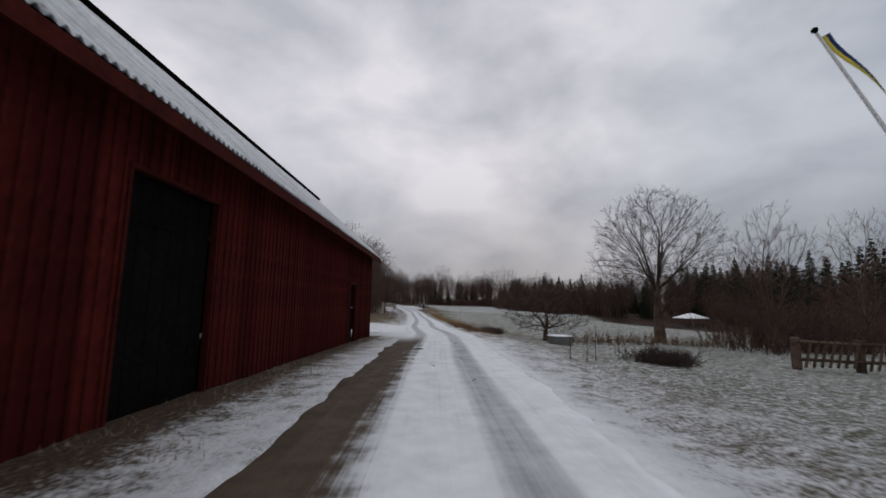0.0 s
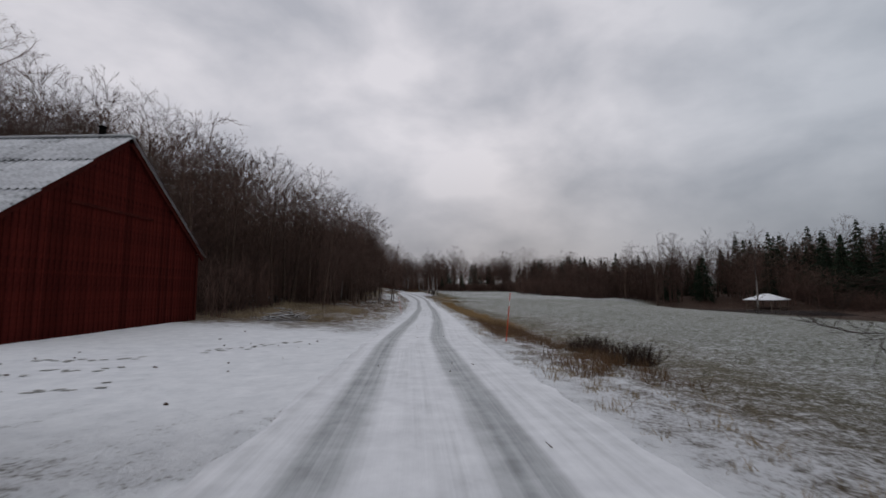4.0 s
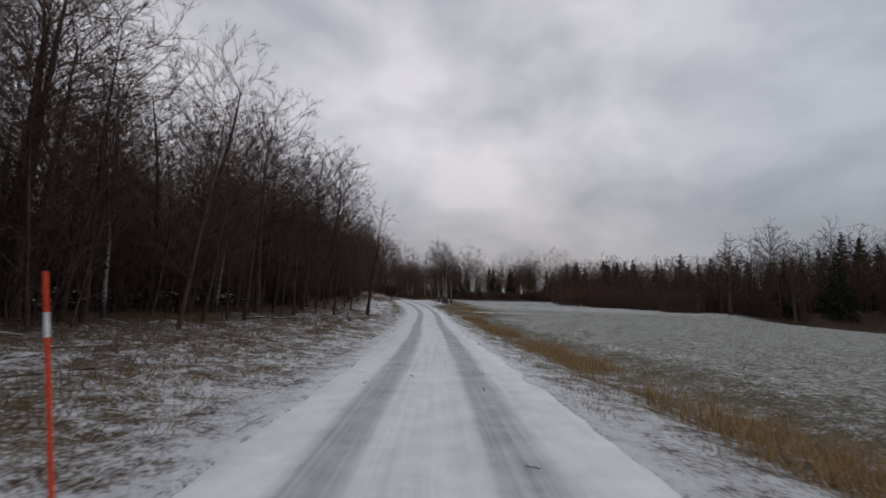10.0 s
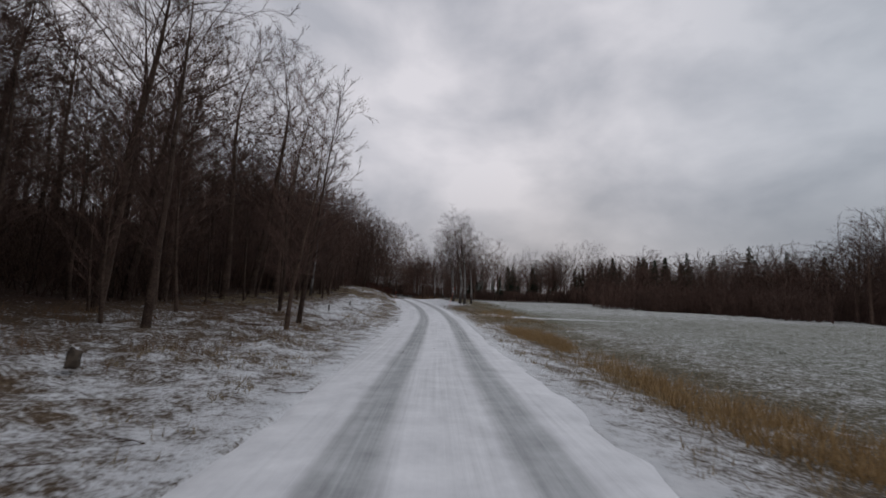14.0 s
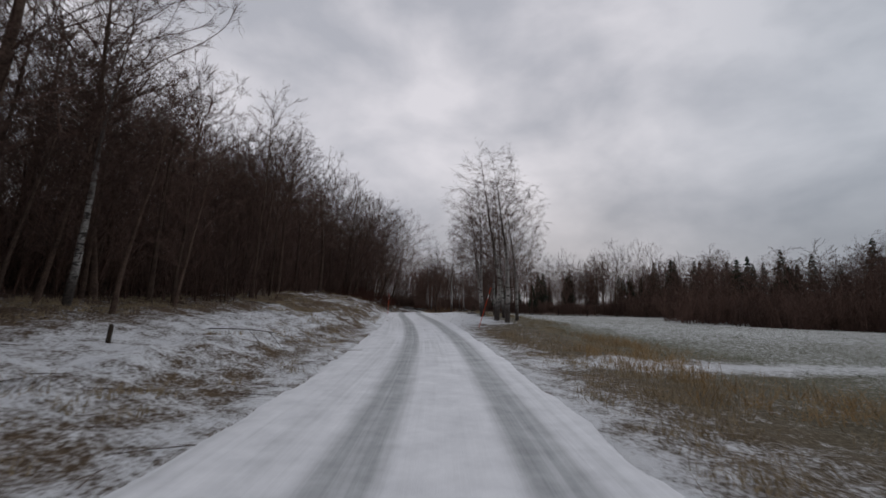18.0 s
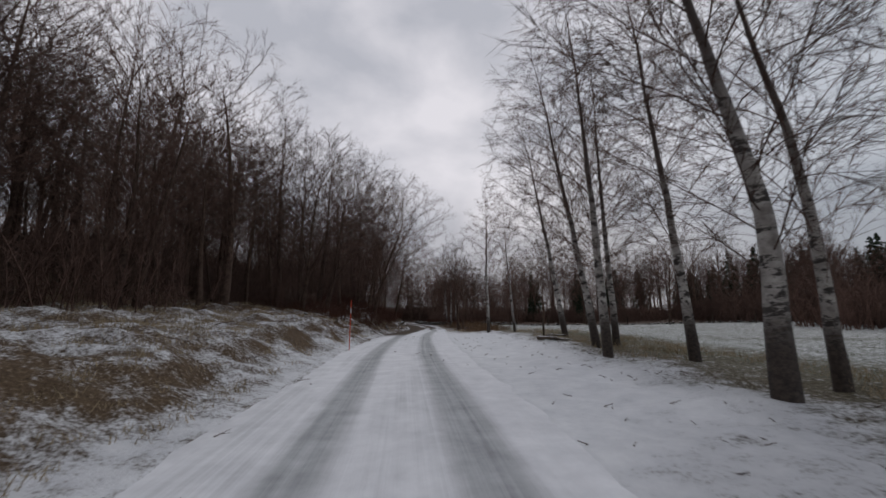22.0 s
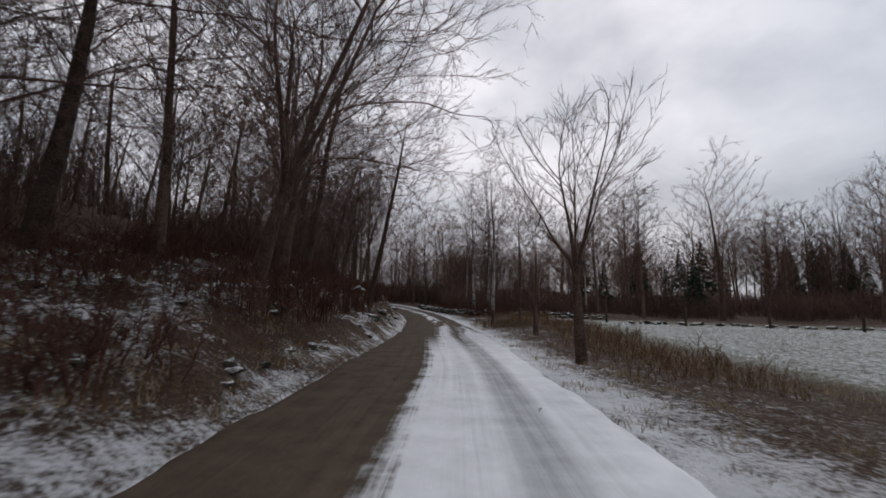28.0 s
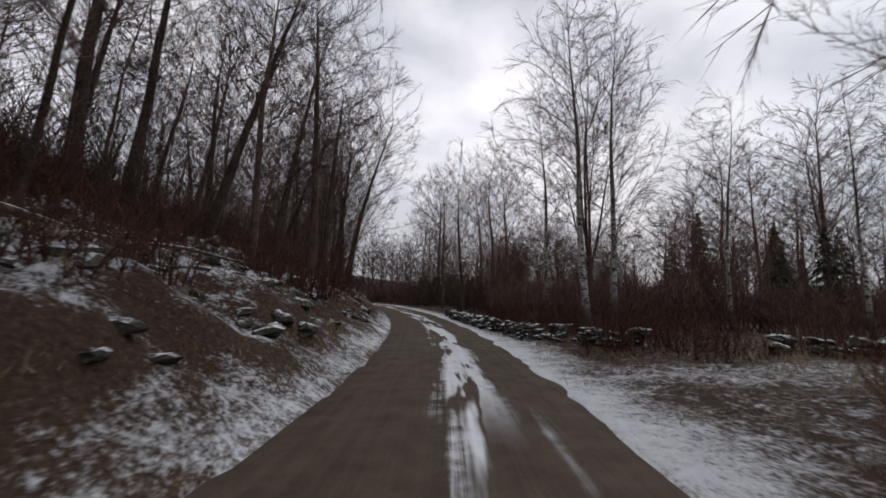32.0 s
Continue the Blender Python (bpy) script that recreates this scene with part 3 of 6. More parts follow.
def cover(x, y):
    """Snow, green and litter at a place."""
    off = x - road_x(y)
    d = np.where(off < 0, -off - widen(y), off - widen_right(y))
    snow, green, litter = np.zeros_like(x), np.zeros_like(x), np.zeros_like(x)
    left = off < 0
    # left: the yard, the verge, the wood
    yard = np.interp(y, [24, 27.5, 31, 40, 46], [0.0, 0.72, 1.0, 1.0, 0.0]) * np.interp(d, [1.7, 12, 15], [1, 1, 0.4])
    yard = yard - 0.2 * np.clip(value_noise(x * 0.8, y * 0.8, 7), 0, 1) * (y > 24) * (y < 46)
    verge = np.interp(d, [1.7, 2.3, 4, 8, 11, 14], [0.75, 0.52, 0.42, 0.32, 0.14, 0.06])
    verge = np.where(y < 27, np.interp(d, [1.7, 2.4, 2.9, 3.3, 4, 30], [0.7, 0.55, 0.42, 0.12, 0.1, 0.5]), verge)
    verge = np.where((y > 22.6) & (y < 27), np.interp(d, [1.7, 4, 30], [0.8, 0.5, 0.5]), verge)
    verge = np.where(y > 104, np.interp(d, [1.7, 2.6, 4, 5.5, 8, 12, 14], [0.70, 0.54, 0.42, 0.24, 0.2, 0.12, 0.05]), verge)
    verge = np.where((y > 99) & (y < 121), np.interp(d, [1.7, 2.3, 3.0, 3.7, 6.0, 7.5, 12, 14], [0.6, 0.42, 0.46, 0.6, 0.58, 0.3, 0.14, 0.05]), verge)
    verge = np.where(y > 128, np.interp(d, [1.7, 2.6, 4, 5.5, 8, 12, 14], [0.72, 0.58, 0.52, 0.48, 0.38, 0.16, 0.05]), verge)
    verge = np.where(y > 152, np.interp(d, [1.7, 2.6, 4.2, 7, 12], [0.7, 0.5, 0.44, 0.38, 0.1]), verge)
    verge = np.where(y > 166, np.interp(d, [1.8, 2.4, 3.2, 5, 8, 12], [0.8, 0.64, 0.60, 0.6, 0.46, 0.14]), verge)
    snow = np.where(left, np.maximum(verge, 0.97 * yard), snow)
    litter = np.where(left, np.interp(d, [4, 10, 13], [0.0, 0.6, 1.0]) * np.interp(y, [42, 50], [0, 1]), litter)
    litter = np.where(left & (y > 128), np.interp(d, [1.8, 3.0, 5], [0.6, 0.85, 0.97]) * np.interp(y, [128, 146, 156], [0.1, 0.6, 1]), litter)
    green = np.where(left, np.interp(y, [0, 20, 50, 70], [0.2, 0.2, 0.1, 0.0]), green)
    litter = np.where(left & (y < 23), np.interp(d, [2.4, 3.2], [0.2, 0.75]), litter)
    # right: verge, ditch, field, far woods
    rs = np.interp(d, [1.7, 2.4, 4.2, 6.5, 8], [0.75, 0.55, 0.34, 0.26, 0.37])
    rg = np.interp(d, [3, 8, 12], [0.1, 0.6, 0.9])
    early = np.interp(d, [1.7, 2.6, 5, 14], [0.85, 0.55, 0.40, 0.36])
    k = np.interp(y, [22, 34], [1.0, 0.0])
    rs, rg = rs * (1 - k) + early * k, rg * (1 - k) + np.interp(d, [2, 6, 10], [0.1, 0.8, 0.9]) * k
    lee = np.interp(y, [104, 112, 124, 131], [0, 1, 1, 0])
    rs = rs * (1 - lee) + np.interp(d, [1.7, 2.1, 2.9, 4, 8, 12], [0.7, 0.46, 0.26, 0.15, 0.15, 0.36]) * lee
    way = np.exp(-((y - 112.6 - 0.35 * (d - 4)) / 1.5) ** 2) * np.interp(d, [1.7, 2.4, 9, 22, 34], [0, 1, 1, 0.6, 0])
    rs = np.maximum(rs, 0.66 * way)
    pull = np.interp(y, [122.5, 130, 146, 153], [0, 1, 1, 0])
    ps = np.interp(d + 0.5 * value_noise(x * 0.7, y * 0.7, 9), [1.7, 3.6, 4.4, 5.2, 6.2, 8, 12], [0.98, 0.96, 0.72, 0.4, 0.22, 0.2, 0.45])
    rs = rs * (1 - pull) + ps * pull
    late = np.interp(y, [153, 158], [0, 1])
    rs = rs * (1 - late) + np.interp(d, [1.7, 2.4, 3.0, 3.8, 9, 12, 60], [0.76, 0.54, 0.4, 0.24, 0.14, 0.42, 0.46]) * late
    lane = np.exp(-((y - 184.5 - 0.12 * (d - 2)) / 1.5) ** 2) * (d < 17)
    rs = np.maximum(rs, 0.48 * lane)
    snow, green = np.where(left, snow, rs), np.where(left, green, rg)
    wood = np.maximum(np.interp(x, [44, 52], [0, 1]), np.interp(y, [184, 192], [0, 1]) * (d > 3.5))
    wood = wood * (1 - lane)
    litter = np.where(left, litter, np.maximum(wood, late * np.interp(d, [2.0, 3.2, 9, 11], [0.2, 0.85, 0.85, 0])))
    snow = np.where(left, snow, snow * (1 - 0.75 * wood))
    return np.stack([snow, green, litter, np.ones_like(x)], -1)


ground = tagged(sheet("ground", OFFS, ALONG, ground_place, M_VERGE), "frozen grass and leaf litter under thin patchy snow", "ground", kind="structure")


def track_mid(y):
    """The middle of the two wheel tracks, from the middle of the lane."""
    return np.interp(y, [0, 12, 24, 38, 50, 62, 74, 88, 104, 116, 125, 135, 149, 161, 170, 177], [-0.07, -0.15, 0.02, -0.19, 0.0, 0.13, 0.1, 0.09, 0.34, 0.3, 0.18, -0.07, -0.07, 0.15, -0.08, 0.2])


def road_place(u, v):
    edge = np.where(np.abs(u) > 1.7, -0.06, 0.0)
    wob = np.where(np.abs(u) > 1.65, 0.05 * np.sin(0.31 * v) + 0.1 * value_noise(v * 0.9, u * 3.0, 11) + 0.09 * value_noise(v * 2.3, u * 3.0, 12), 0.0)
    u = np.where(u < 0, u * (1 + widen(v) / 1.8), u * (1 + widen_right(v) / 1.8))
    return road_x(v) + u + wob, v, road_z(v) + 0.015 + 0.02 * (1 - np.clip(u / 1.8, -1, 1) ** 2) + edge, u + wob - track_mid(v)


road = tagged(sheet("road", np.concatenate([[-1.86], np.linspace(-1.7, 1.7, 12), [1.86]]), np.arange(-60, 256, 0.22), road_place, M_ROAD), "narrow asphalt lane under thin snow with two wheel tracks", "road", kind="structure")


co = np.empty(len(ground.data.vertices) * 3)
ground.data.vertices.foreach_get("co", co)
co = co.reshape(-1, 3)
attr = ground.data.color_attributes.new("cover", "FLOAT_COLOR", "POINT")
attr.data.foreach_set("color", cover(co[:, 0], co[:, 1]).ravel())


# ---------------------------------------------------------------- trees
def bend(rng, p, d, length, n, wander, up):
    """A wandering line from p along d; up pulls it upwards (or down)."""
    pts = [np.array(p, float)]
    d = np.array(d, float)
    for _ in range(n):
        d = d + rng.normal(0, wander, 3) + np.array([0, 0, up])
        d /= np.linalg.norm(d)
        pts.append(pts[-1] + d * length / n)
    return pts, d


def sideways(rng, d, angle, turn):
    """The direction d tipped by angle, to the side given by turn."""
    d = d / np.linalg.norm(d)
    ref = np.array([0.0, 0.0, 1.0]) if abs(d[2]) < 0.9 else np.array([1.0, 0.0, 0.0])
    a = np.cross(d, ref)
    a /= np.linalg.norm(a)
    b = np.cross(d, a)
    s = a * math.cos(turn) + b * math.sin(turn)
    return d * math.cos(angle) + s * math.sin(angle)


def crown_points(rng, n, height, base, spread, shape, lobes, hollow):
    """Points that fill a crown: shape names its outline, lobes how uneven it is, hollow how far the points keep to the outside."""
    out = []
    ph = rng.uniform(0, 6.28, 4)
    while len(out) < n:
        t, a = rng.uniform(0, 1), rng.uniform(0, 6.283)
        if shape == "dome":
            w = math.sqrt(max(0.0, 1 - ((t - 0.36) / 0.64) ** 2)) if t > 0.36 else 0.5 + 0.5 * math.sin(t / 0.36 * 1.571)
        elif shape == "fan":
            w = math.sqrt(max(0.0, 1 - ((t - 0.62) / 0.40) ** 2)) if t > 0.62 else 0.16 + 0.84 * math.sin(t / 0.62 * 1.571)
        elif shape == "cone":
            w = (1 - t) ** 0.75 * (0.35 + 0.65 * min(1.0, t / 0.22)) + 0.04
        else:
            w = math.sin(math.pi * (0.08 + 0.9 * t) ** 0.85) ** 0.7
        w *= 1 + lobes * (0.5 * math.sin(2 * a + ph[0] + 5 * t) + 0.4 * math.sin(3 * a + ph[1] - 7 * t) + 0.3 * math.sin(5 * a + ph[2] + 9 * t))
        if rng.uniform(0, 1) > w * w + 0.1:
            continue
        r = max(w, 0.05) * spread * height * rng.uniform(0, 1) ** hollow
        out.append((r * math.cos(a), r * math.sin(a), height * (base + (1 - base) * t)))
    return np.array(out)


def grow(rng, pts, stems, step, up, inertia, reach, kill, rounds=110, most=4200):
    """Lets the stems grow step by step towards the points, which are used up when they are reached. Places and parents."""
    P, par, kids, D = [], [], [], []

    def put(p, k, d):
        P.append(p), par.append(k), kids.append(0), D.append(d)
        if k >= 0:
            kids[k] += 1
        return len(P) - 1

    for parent, line in stems:
        k = parent
        for q in line:
            d = q - P[k] if k >= 0 else np.array([0, 0, 1.0])
            k = put(q, k, d / (np.linalg.norm(d) + 1e-9))
    near = np.zeros(len(pts), int)
    dist = np.full(len(pts), 1e9)

    def update(first):
        q = np.array(P[first:])
        d = np.linalg.norm(pts[:, None] - q[None], axis=2)
        m = d.argmin(1)
        v = d[np.arange(len(pts)), m]
        better = v < dist
        near[better], dist[better] = m[better] + first, v[better]

    update(0)
    alive = dist > kill
    for _ in range(rounds):
        act = np.nonzero(alive & (dist < reach))[0]
        if not len(act) or len(P) > most:
            break
        pull = {}
        A = np.array(P)[near[act]]
        dirs = pts[act] - A
        dirs /= np.linalg.norm(dirs, axis=1)[:, None] + 1e-9
        for k, d in zip(near[act].tolist(), dirs):
            pull[k] = pull[k] + d if k in pull else d.copy()
        first = len(P)
        for k, d in pull.items():
            if kids[k] > 2:
                dist[near == k] = 1e8
                continue
            d = d / (np.linalg.norm(d) + 1e-9) + inertia * D[k] + rng.normal(0, 0.07, 3)
            d[2] += up
            d /= np.linalg.norm(d)
            put(P[k] + d * step * rng.uniform(0.8, 1.2), k, d)
        if len(P) == first:
            break
        update(first)
        alive &= dist > kill
    return np.array(P), np.array(par)


def make_tree(seed, height, radius, bark, twig, base=0.3, spread=0.28, shape="dome", leader=0.75, forks=0, fork_angle=0.5, fork_len=0.35, points=420, step=0.42, up=0.12, inertia=0.7,
              lobes=0.3, hollow=0.5, rise=0.8, lean=0.0, wander=0.022, twigs=2, twig_len=0.7, fine=2, droop=0.0, thick=1.0, knee=None, sides=7, low=0.0):
    """Trunk mesh and crown mesh of a bare broadleaf tree standing at the origin."""
    rng = np.random.default_rng(seed)
    trunk, crown = Tubes(), Tubes()
    d0 = np.array([lean * math.cos(seed), lean * math.sin(seed), 1.0])
    main, d = bend(rng, (0, 0, -0.25), d0, height * (base if forks else leader) + 0.25, max(4, int(height * (base if forks else leader) / step)), wander, 0.05)
    stems = [(-1, main)]
    count = len(main)
    for k in range(forks):
        wide = 0.35 + 0.9 * ((k * 0.618) % 1)
        dk = sideways(rng, d, fork_angle * wide, 2.4 * k + rng.uniform(-0.3, 0.3))
        n = max(3, int(height * fork_len * (1.15 - 0.4 * wide) / step))
        line, _e = bend(rng, main[-1], dk, n * step, n, wander * 1.4, 0.05)
        stems.append((len(main) - 1 - int(rng.integers(0, 1 + len(main) // 5)), line[1:]))
        count += n
    pts = crown_points(rng, points, height, base * 0.8, spread, shape, lobes, hollow)
    pts[:, :2] += d0[:2] * pts[:, 2:3]
    # the limbs grow level in a space that is then lifted outwards, so that they slant upwards
    flat = [(k, [q - np.array([0, 0, rise * math.hypot(q[0], q[1])]) for q in line]) for k, line in stems]
    pts[:, 2] -= rise * np.hypot(pts[:, 0], pts[:, 1])
    pts = pts[pts[:, 2] > 0.06 * height]
    P, par = grow(rng, pts, flat, step, up, inertia, 0.34 * height, step * 1.5)
    P[:, 2] += rise * np.hypot(P[:, 0], P[:, 1])
    n = len(P)
    D = P - P[np.maximum(par, 0)]
    D[0] = (0, 0, 1)
    D /= np.linalg.norm(D, axis=1)[:, None] + 1e-9
    tips = np.zeros(n)
    has = np.zeros(n, bool)
    has[par[par >= 0]] = True
    tips[~has] = 1
    for k in range(n - 1, 0, -1):
        tips[par[k]] += tips[k]
    rt = 0.0085 * thick
    r = rt * tips ** (math.log(radius / rt) / math.log(max(tips[0], 3)))
    along = np.clip(1.35 - 0.6 * P[:, 2] / (height * max(base, 0.12)), 1.0, 1.5)
    r = np.where(np.arange(n) < len(main), r * np.where(P[:, 2] < height * base, along, 1.0), r)
    kids = [[] for _ in range(n)]
    for k in range(1, n):
        kids[par[k]].append(k)
    todo = [(0, -1)]
    while todo:
        k, p = todo.pop()
        chain = [p, k] if p >= 0 else [k]
        while kids[k]:
            ks = sorted(kids[k], key=lambda q: -tips[q])
            todo += [(q, k) for q in ks[1:]]
            k = ks[0]
            chain.append(k)
        rr = r[chain].copy()
        if p >= 0:
            rr[0] = min(rr[0], rr[1] * 1.15)
        if len(rr) > 4:
            # an even taper along each stem
            for _ in range(2):
                rr = np.convolve(np.pad(rr, 2, mode="edge"), np.ones(5) / 5, mode="valid")
            rr = rr * (1 - 0.5 * np.linspace(0, 1, len(rr)) ** 2)
        big = int((rr > max(0.3 * radius, 0.02)).sum()) if rr.max() > 0.3 * radius else 0
        c = P[chain]
        if big > 1:
            trunk.add(c[:big], rr[:big], sides)
            c, rr = c[big - 1:], rr[big - 1:]
        if len(c) > 1:
            crown.add(c, rr, 5 if rr[0] > 0.05 else 4 if rr[0] > 0.025 else 3)
    thin = np.nonzero((tips <= 5) & (P[:, 2] > low))[0]
    a, e, ra, rb = [], [], [], []
    fa, fe = [], []
    for k in thin:
        for _ in range(twigs + (1 if not has[k] else 0)):
            v = sideways(rng, D[k], rng.uniform(0.1, 0.7), rng.uniform(0, 6.28)) + np.array([0, 0, 0.15 - droop])
            v /= np.linalg.norm(v)
            ln = twig_len * rng.uniform(0.5, 1.25)
            end = P[k] + v * ln
            a.append(P[k])
            e.append(end)
            for _f in range(fine):
                q = P[k] + v * ln * rng.uniform(0.2, 0.95)
                w = sideways(rng, v, rng.uniform(0.3, 0.75), rng.uniform(0, 6.28)) + np.array([0, 0, 0.12 - droop])
                fa.append(q)
                fe.append(q + w / np.linalg.norm(w) * ln * rng.uniform(0.35, 0.7))
    if a:
        crown.spikes(np.array(a), np.array(e), np.full(len(a), 0.0068 * thick), np.full(len(a), 0.0035 * thick))
    if fa:
        crown.thorns(np.array(fa), np.array(fe), 0.0052 * thick)
    top = max(v[:, 2].max() for v in trunk.v + crown.v)
    trunk.v, crown.v = [v * (height / top) for v in trunk.v], [v * (height / top) for v in crown.v]
    if knee:
        # the stem stands upright to a knee and leans from there on
        for v in trunk.v + crown.v:
            v[:, 0] -= knee[1] * (np.sqrt(np.maximum(v[:, 2] - knee[0] + 0.25, 0) ** 2 + 0.04) - 0.2)
    return trunk.mesh("trunk", bark), crown.mesh("crown", twig)


def tree_thing(name, meshes, x, y, turn=0.0, scale=1.0, sx=1.0, label="", category="tree", group="", tip=(0, 0), z=None):
    e = new(name)
    for me in meshes:
        o = new("trunk" if me.name.startswith("trunk") else "crown", me)
        o.parent = e
    e.matrix_basis = pose(x, y, ground_z(x, y) if z is None else z, tip[0], tip[1], 0) @ Matrix.Rotation(radians(turn), 4, "Z") @ Matrix.Diagonal((scale * sx, scale * sx, scale, 1))
    return tagged(e, label, category, group)


def make_spruce(seed, height, dense=1.0):
    rng = np.random.default_rng(seed)
    trunk, crown = Tubes(), Tubes()
    pts, _ = bend(rng, (0, 0, -0.2), (0, 0, 1), height, 6, 0.01, 0.02)
    trunk.add(pts, np.linspace(height * 0.014, 0.01, 7), 6)
    k = 0
    z = height * 0.07
    while z < height * 0.985:
        reach = (height - z) * 0.29 * rng.uniform(0.8, 1.15) + 0.15
        for b in range(int(6 * dense)):
            a = k * 0.9 + b * 6.283 / int(6 * dense) + rng.uniform(-0.3, 0.3)
            d = np.array([math.cos(a), math.sin(a), -0.15])
            zb = min(z + rng.uniform(-0.6, 0.6) * (height * 0.035 + 0.12), height * 0.985)
            br, dd = bend(rng, (0, 0, zb), d, reach * rng.uniform(0.6, 1.1), 3, 0.1, -0.05)
            crown.add(br, [0.03, 0.09, 0.08, 0.02], 3)
            for q in range(6):
                u = rng.uniform(0.2, 1.0)
                j = min(int(u * 3), 2)
                p = br[j] + (br[j + 1] - br[j]) * (u * 3 - j)
                tb, _e = bend(rng, p, dd + rng.normal(0, 0.7, 3) + np.array([0, 0, -0.5]), reach * 0.3 + 0.12, 1, 0.1, -0.2)
                crown.add(tb, [0.10, 0.03], 3)
        k += 1
        z += height * 0.035 + 0.12
    return trunk.mesh("trunk", M_BARK), crown.mesh("crown", M_NEEDLE)


BEECH = [make_tree(11 + k, 15 + 1.0 * k, 0.145 + 0.016 * k, M_BARK, M_TWIG, base=0.24 + 0.03 * (k % 3), spread=0.21 + 0.02 * (k % 2), shape="fan" if k % 2 else "oval", leader=0.74, points=560, step=0.4, up=0.06, inertia=0.9, rise=0.8, lean=0.04, lobes=0.4, twigs=3, fine=3, twig_len=0.62, thick=0.95) for k in range(5)]
YOUNG = [make_tree(31 + k, 8.5 + 1.2 * k, 0.055 + 0.012 * k, M_BARK, M_TWIG, base=0.2, spread=0.15, shape="oval", leader=0.85, points=210, step=0.32, up=0.06, rise=0.85, lean=0.07, lobes=0.4, twigs=3, fine=3, twig_len=0.5, sides=6, thick=0.9) for k in range(4)]
BACK = [make_tree(51 + k, 15 + 1.0 * k, 0.16, M_BARK, M_TWIG, base=0.26, spread=0.22, shape="fan" if k % 2 else "oval", leader=0.78, points=250, step=0.56, up=0.06, inertia=0.9, rise=0.85, lobes=0.35, twigs=2, fine=3, twig_len=0.95, sides=5, thick=1.8) for k in range(4)]
BIRCH = [make_tree(71 + k, 12, 0.105, M_BIRCH, M_TWIG, base=0.22, spread=0.16, shape="oval", leader=0.93, points=420, step=0.32, up=0.06, rise=0.9, lean=0.04, lobes=0.35, twigs=3, fine=3, twig_len=0.62, droop=0.42, thick=0.8) for k in range(5)]
BENT = [make_tree(81 + k, 12, 0.105, M_BIRCH, M_TWIG, base=0.24, spread=0.15, shape="oval", leader=0.92, points=480, step=0.3, up=0.06, rise=0.9, wander=0.02, lobes=0.35, twigs=3, fine=4, twig_len=0.6, droop=0.42, thick=0.64, knee=kn) for k, kn in enumerate(((2.5, 0.14), (3.2, 0.07), (4.2, 0.06)))]
POPLAR = [make_tree(91 + k, 17, 0.22, M_BARK, M_TWIG, base=0.14, spread=0.19, shape="fan", forks=6, fork_angle=0.34, fork_len=0.6, points=360, step=0.5, up=0.15, rise=1.3, lobes=0.35, twigs=2, fine=2, twig_len=1.0, thick=1.25) for k in range(2)]
ALDER = [make_tree(97 + k, 13, 0.15, M_BARK, M_TWIG, base=0.22, spread=0.23, shape="cone", leader=0.95, points=260, step=0.5, up=0.08, rise=0.55, lobes=0.3, twigs=2, fine=2, twig_len=0.8, thick=1.5) for k in range(2)]
BIGTREE = make_tree(101, 11.8, 0.3, M_BARK, M_DARK_BACKLIT_TWIG, base=0.34, spread=0.37, shape="dome", forks=10, fork_angle=0.75, fork_len=0.3, points=2300, step=0.26, up=0.05, inertia=1.1, rise=0.75, lobes=0.1, hollow=0.45, wander=0.02, twigs=2, fine=3, twig_len=0.5, thick=0.8)
OVERHANG = [make_tree(103 + 20 * k, 15.5, 0.19, M_BARK, M_TWIG, base=0.2, spread=0.36, shape="dome", forks=4, fork_angle=0.5, fork_len=0.42, points=1000, step=0.36, up=0.06, inertia=1.0, rise=0.6, lobes=0.35, twigs=2, fine=3, twig_len=0.75, thick=0.9) for k in range(2)]
ROUND = [make_tree(105 + k, 10.5, 0.17, M_BARK, M_TWIG, base=0.2, spread=0.3, shape="dome", forks=5, fork_angle=0.5, fork_len=0.36, points=700, step=0.32, up=0.08, inertia=0.9, rise=0.85, lobes=0.25, twigs=2, fine=2, twig_len=0.55, thick=0.85) for k in range(2)]
FAN = make_tree(109, 7.6, 0.13, M_BARK, M_TWIG, base=0.34, spread=0.29, shape="fan", forks=5, fork_angle=0.55, fork_len=0.36, points=420, step=0.25, up=0.08, inertia=0.9, rise=1.0, lobes=0.25, twigs=2, fine=2, twig_len=0.5, thick=0.75)
APPLE = make_tree(107, 3.4, 0.15, M_BARK, M_DARK_BACKLIT_TWIG, base=0.22, spread=0.8, shape="dome", forks=7, fork_angle=1.15, fork_len=0.42, points=900, step=0.14, up=0.08, inertia=0.6, rise=0.3, lobes=0.25, wander=0.1, twigs=2, fine=3, twig_len=0.3, thick=0.6)
SPRUCE = [make_spruce(111 + k, 13 + 2 * k, 1.35) for k in range(2)]

rng = np.random.default_rng(5)


def scatter(count, x_of, y_of, gap, keep=None):
    out = []
    tries = 0
    while len(out) < count and tries < count * 60:
        tries += 1
        y = rng.uniform(*y_of)
        x = road_x(y) + rng.uniform(*x_of)
        if (keep is None or keep(x, y)) and all((x - a) ** 2 + (y - b) ** 2 > gap * gap for a, b in out):
            out.append((float(x), float(y)))
    return out


def not_shed(x, y):
    return not (-40 < x < -10 and 28 < y < 49) and not (x < -2 and y < 30 and x > -14)


def open_view(x, y):
    """Keeps the clearing with the pond and the pavilion free."""
    return not (36 < x < 84 and 70 < y < 140) and not (40 < x < 60 and y < 90)


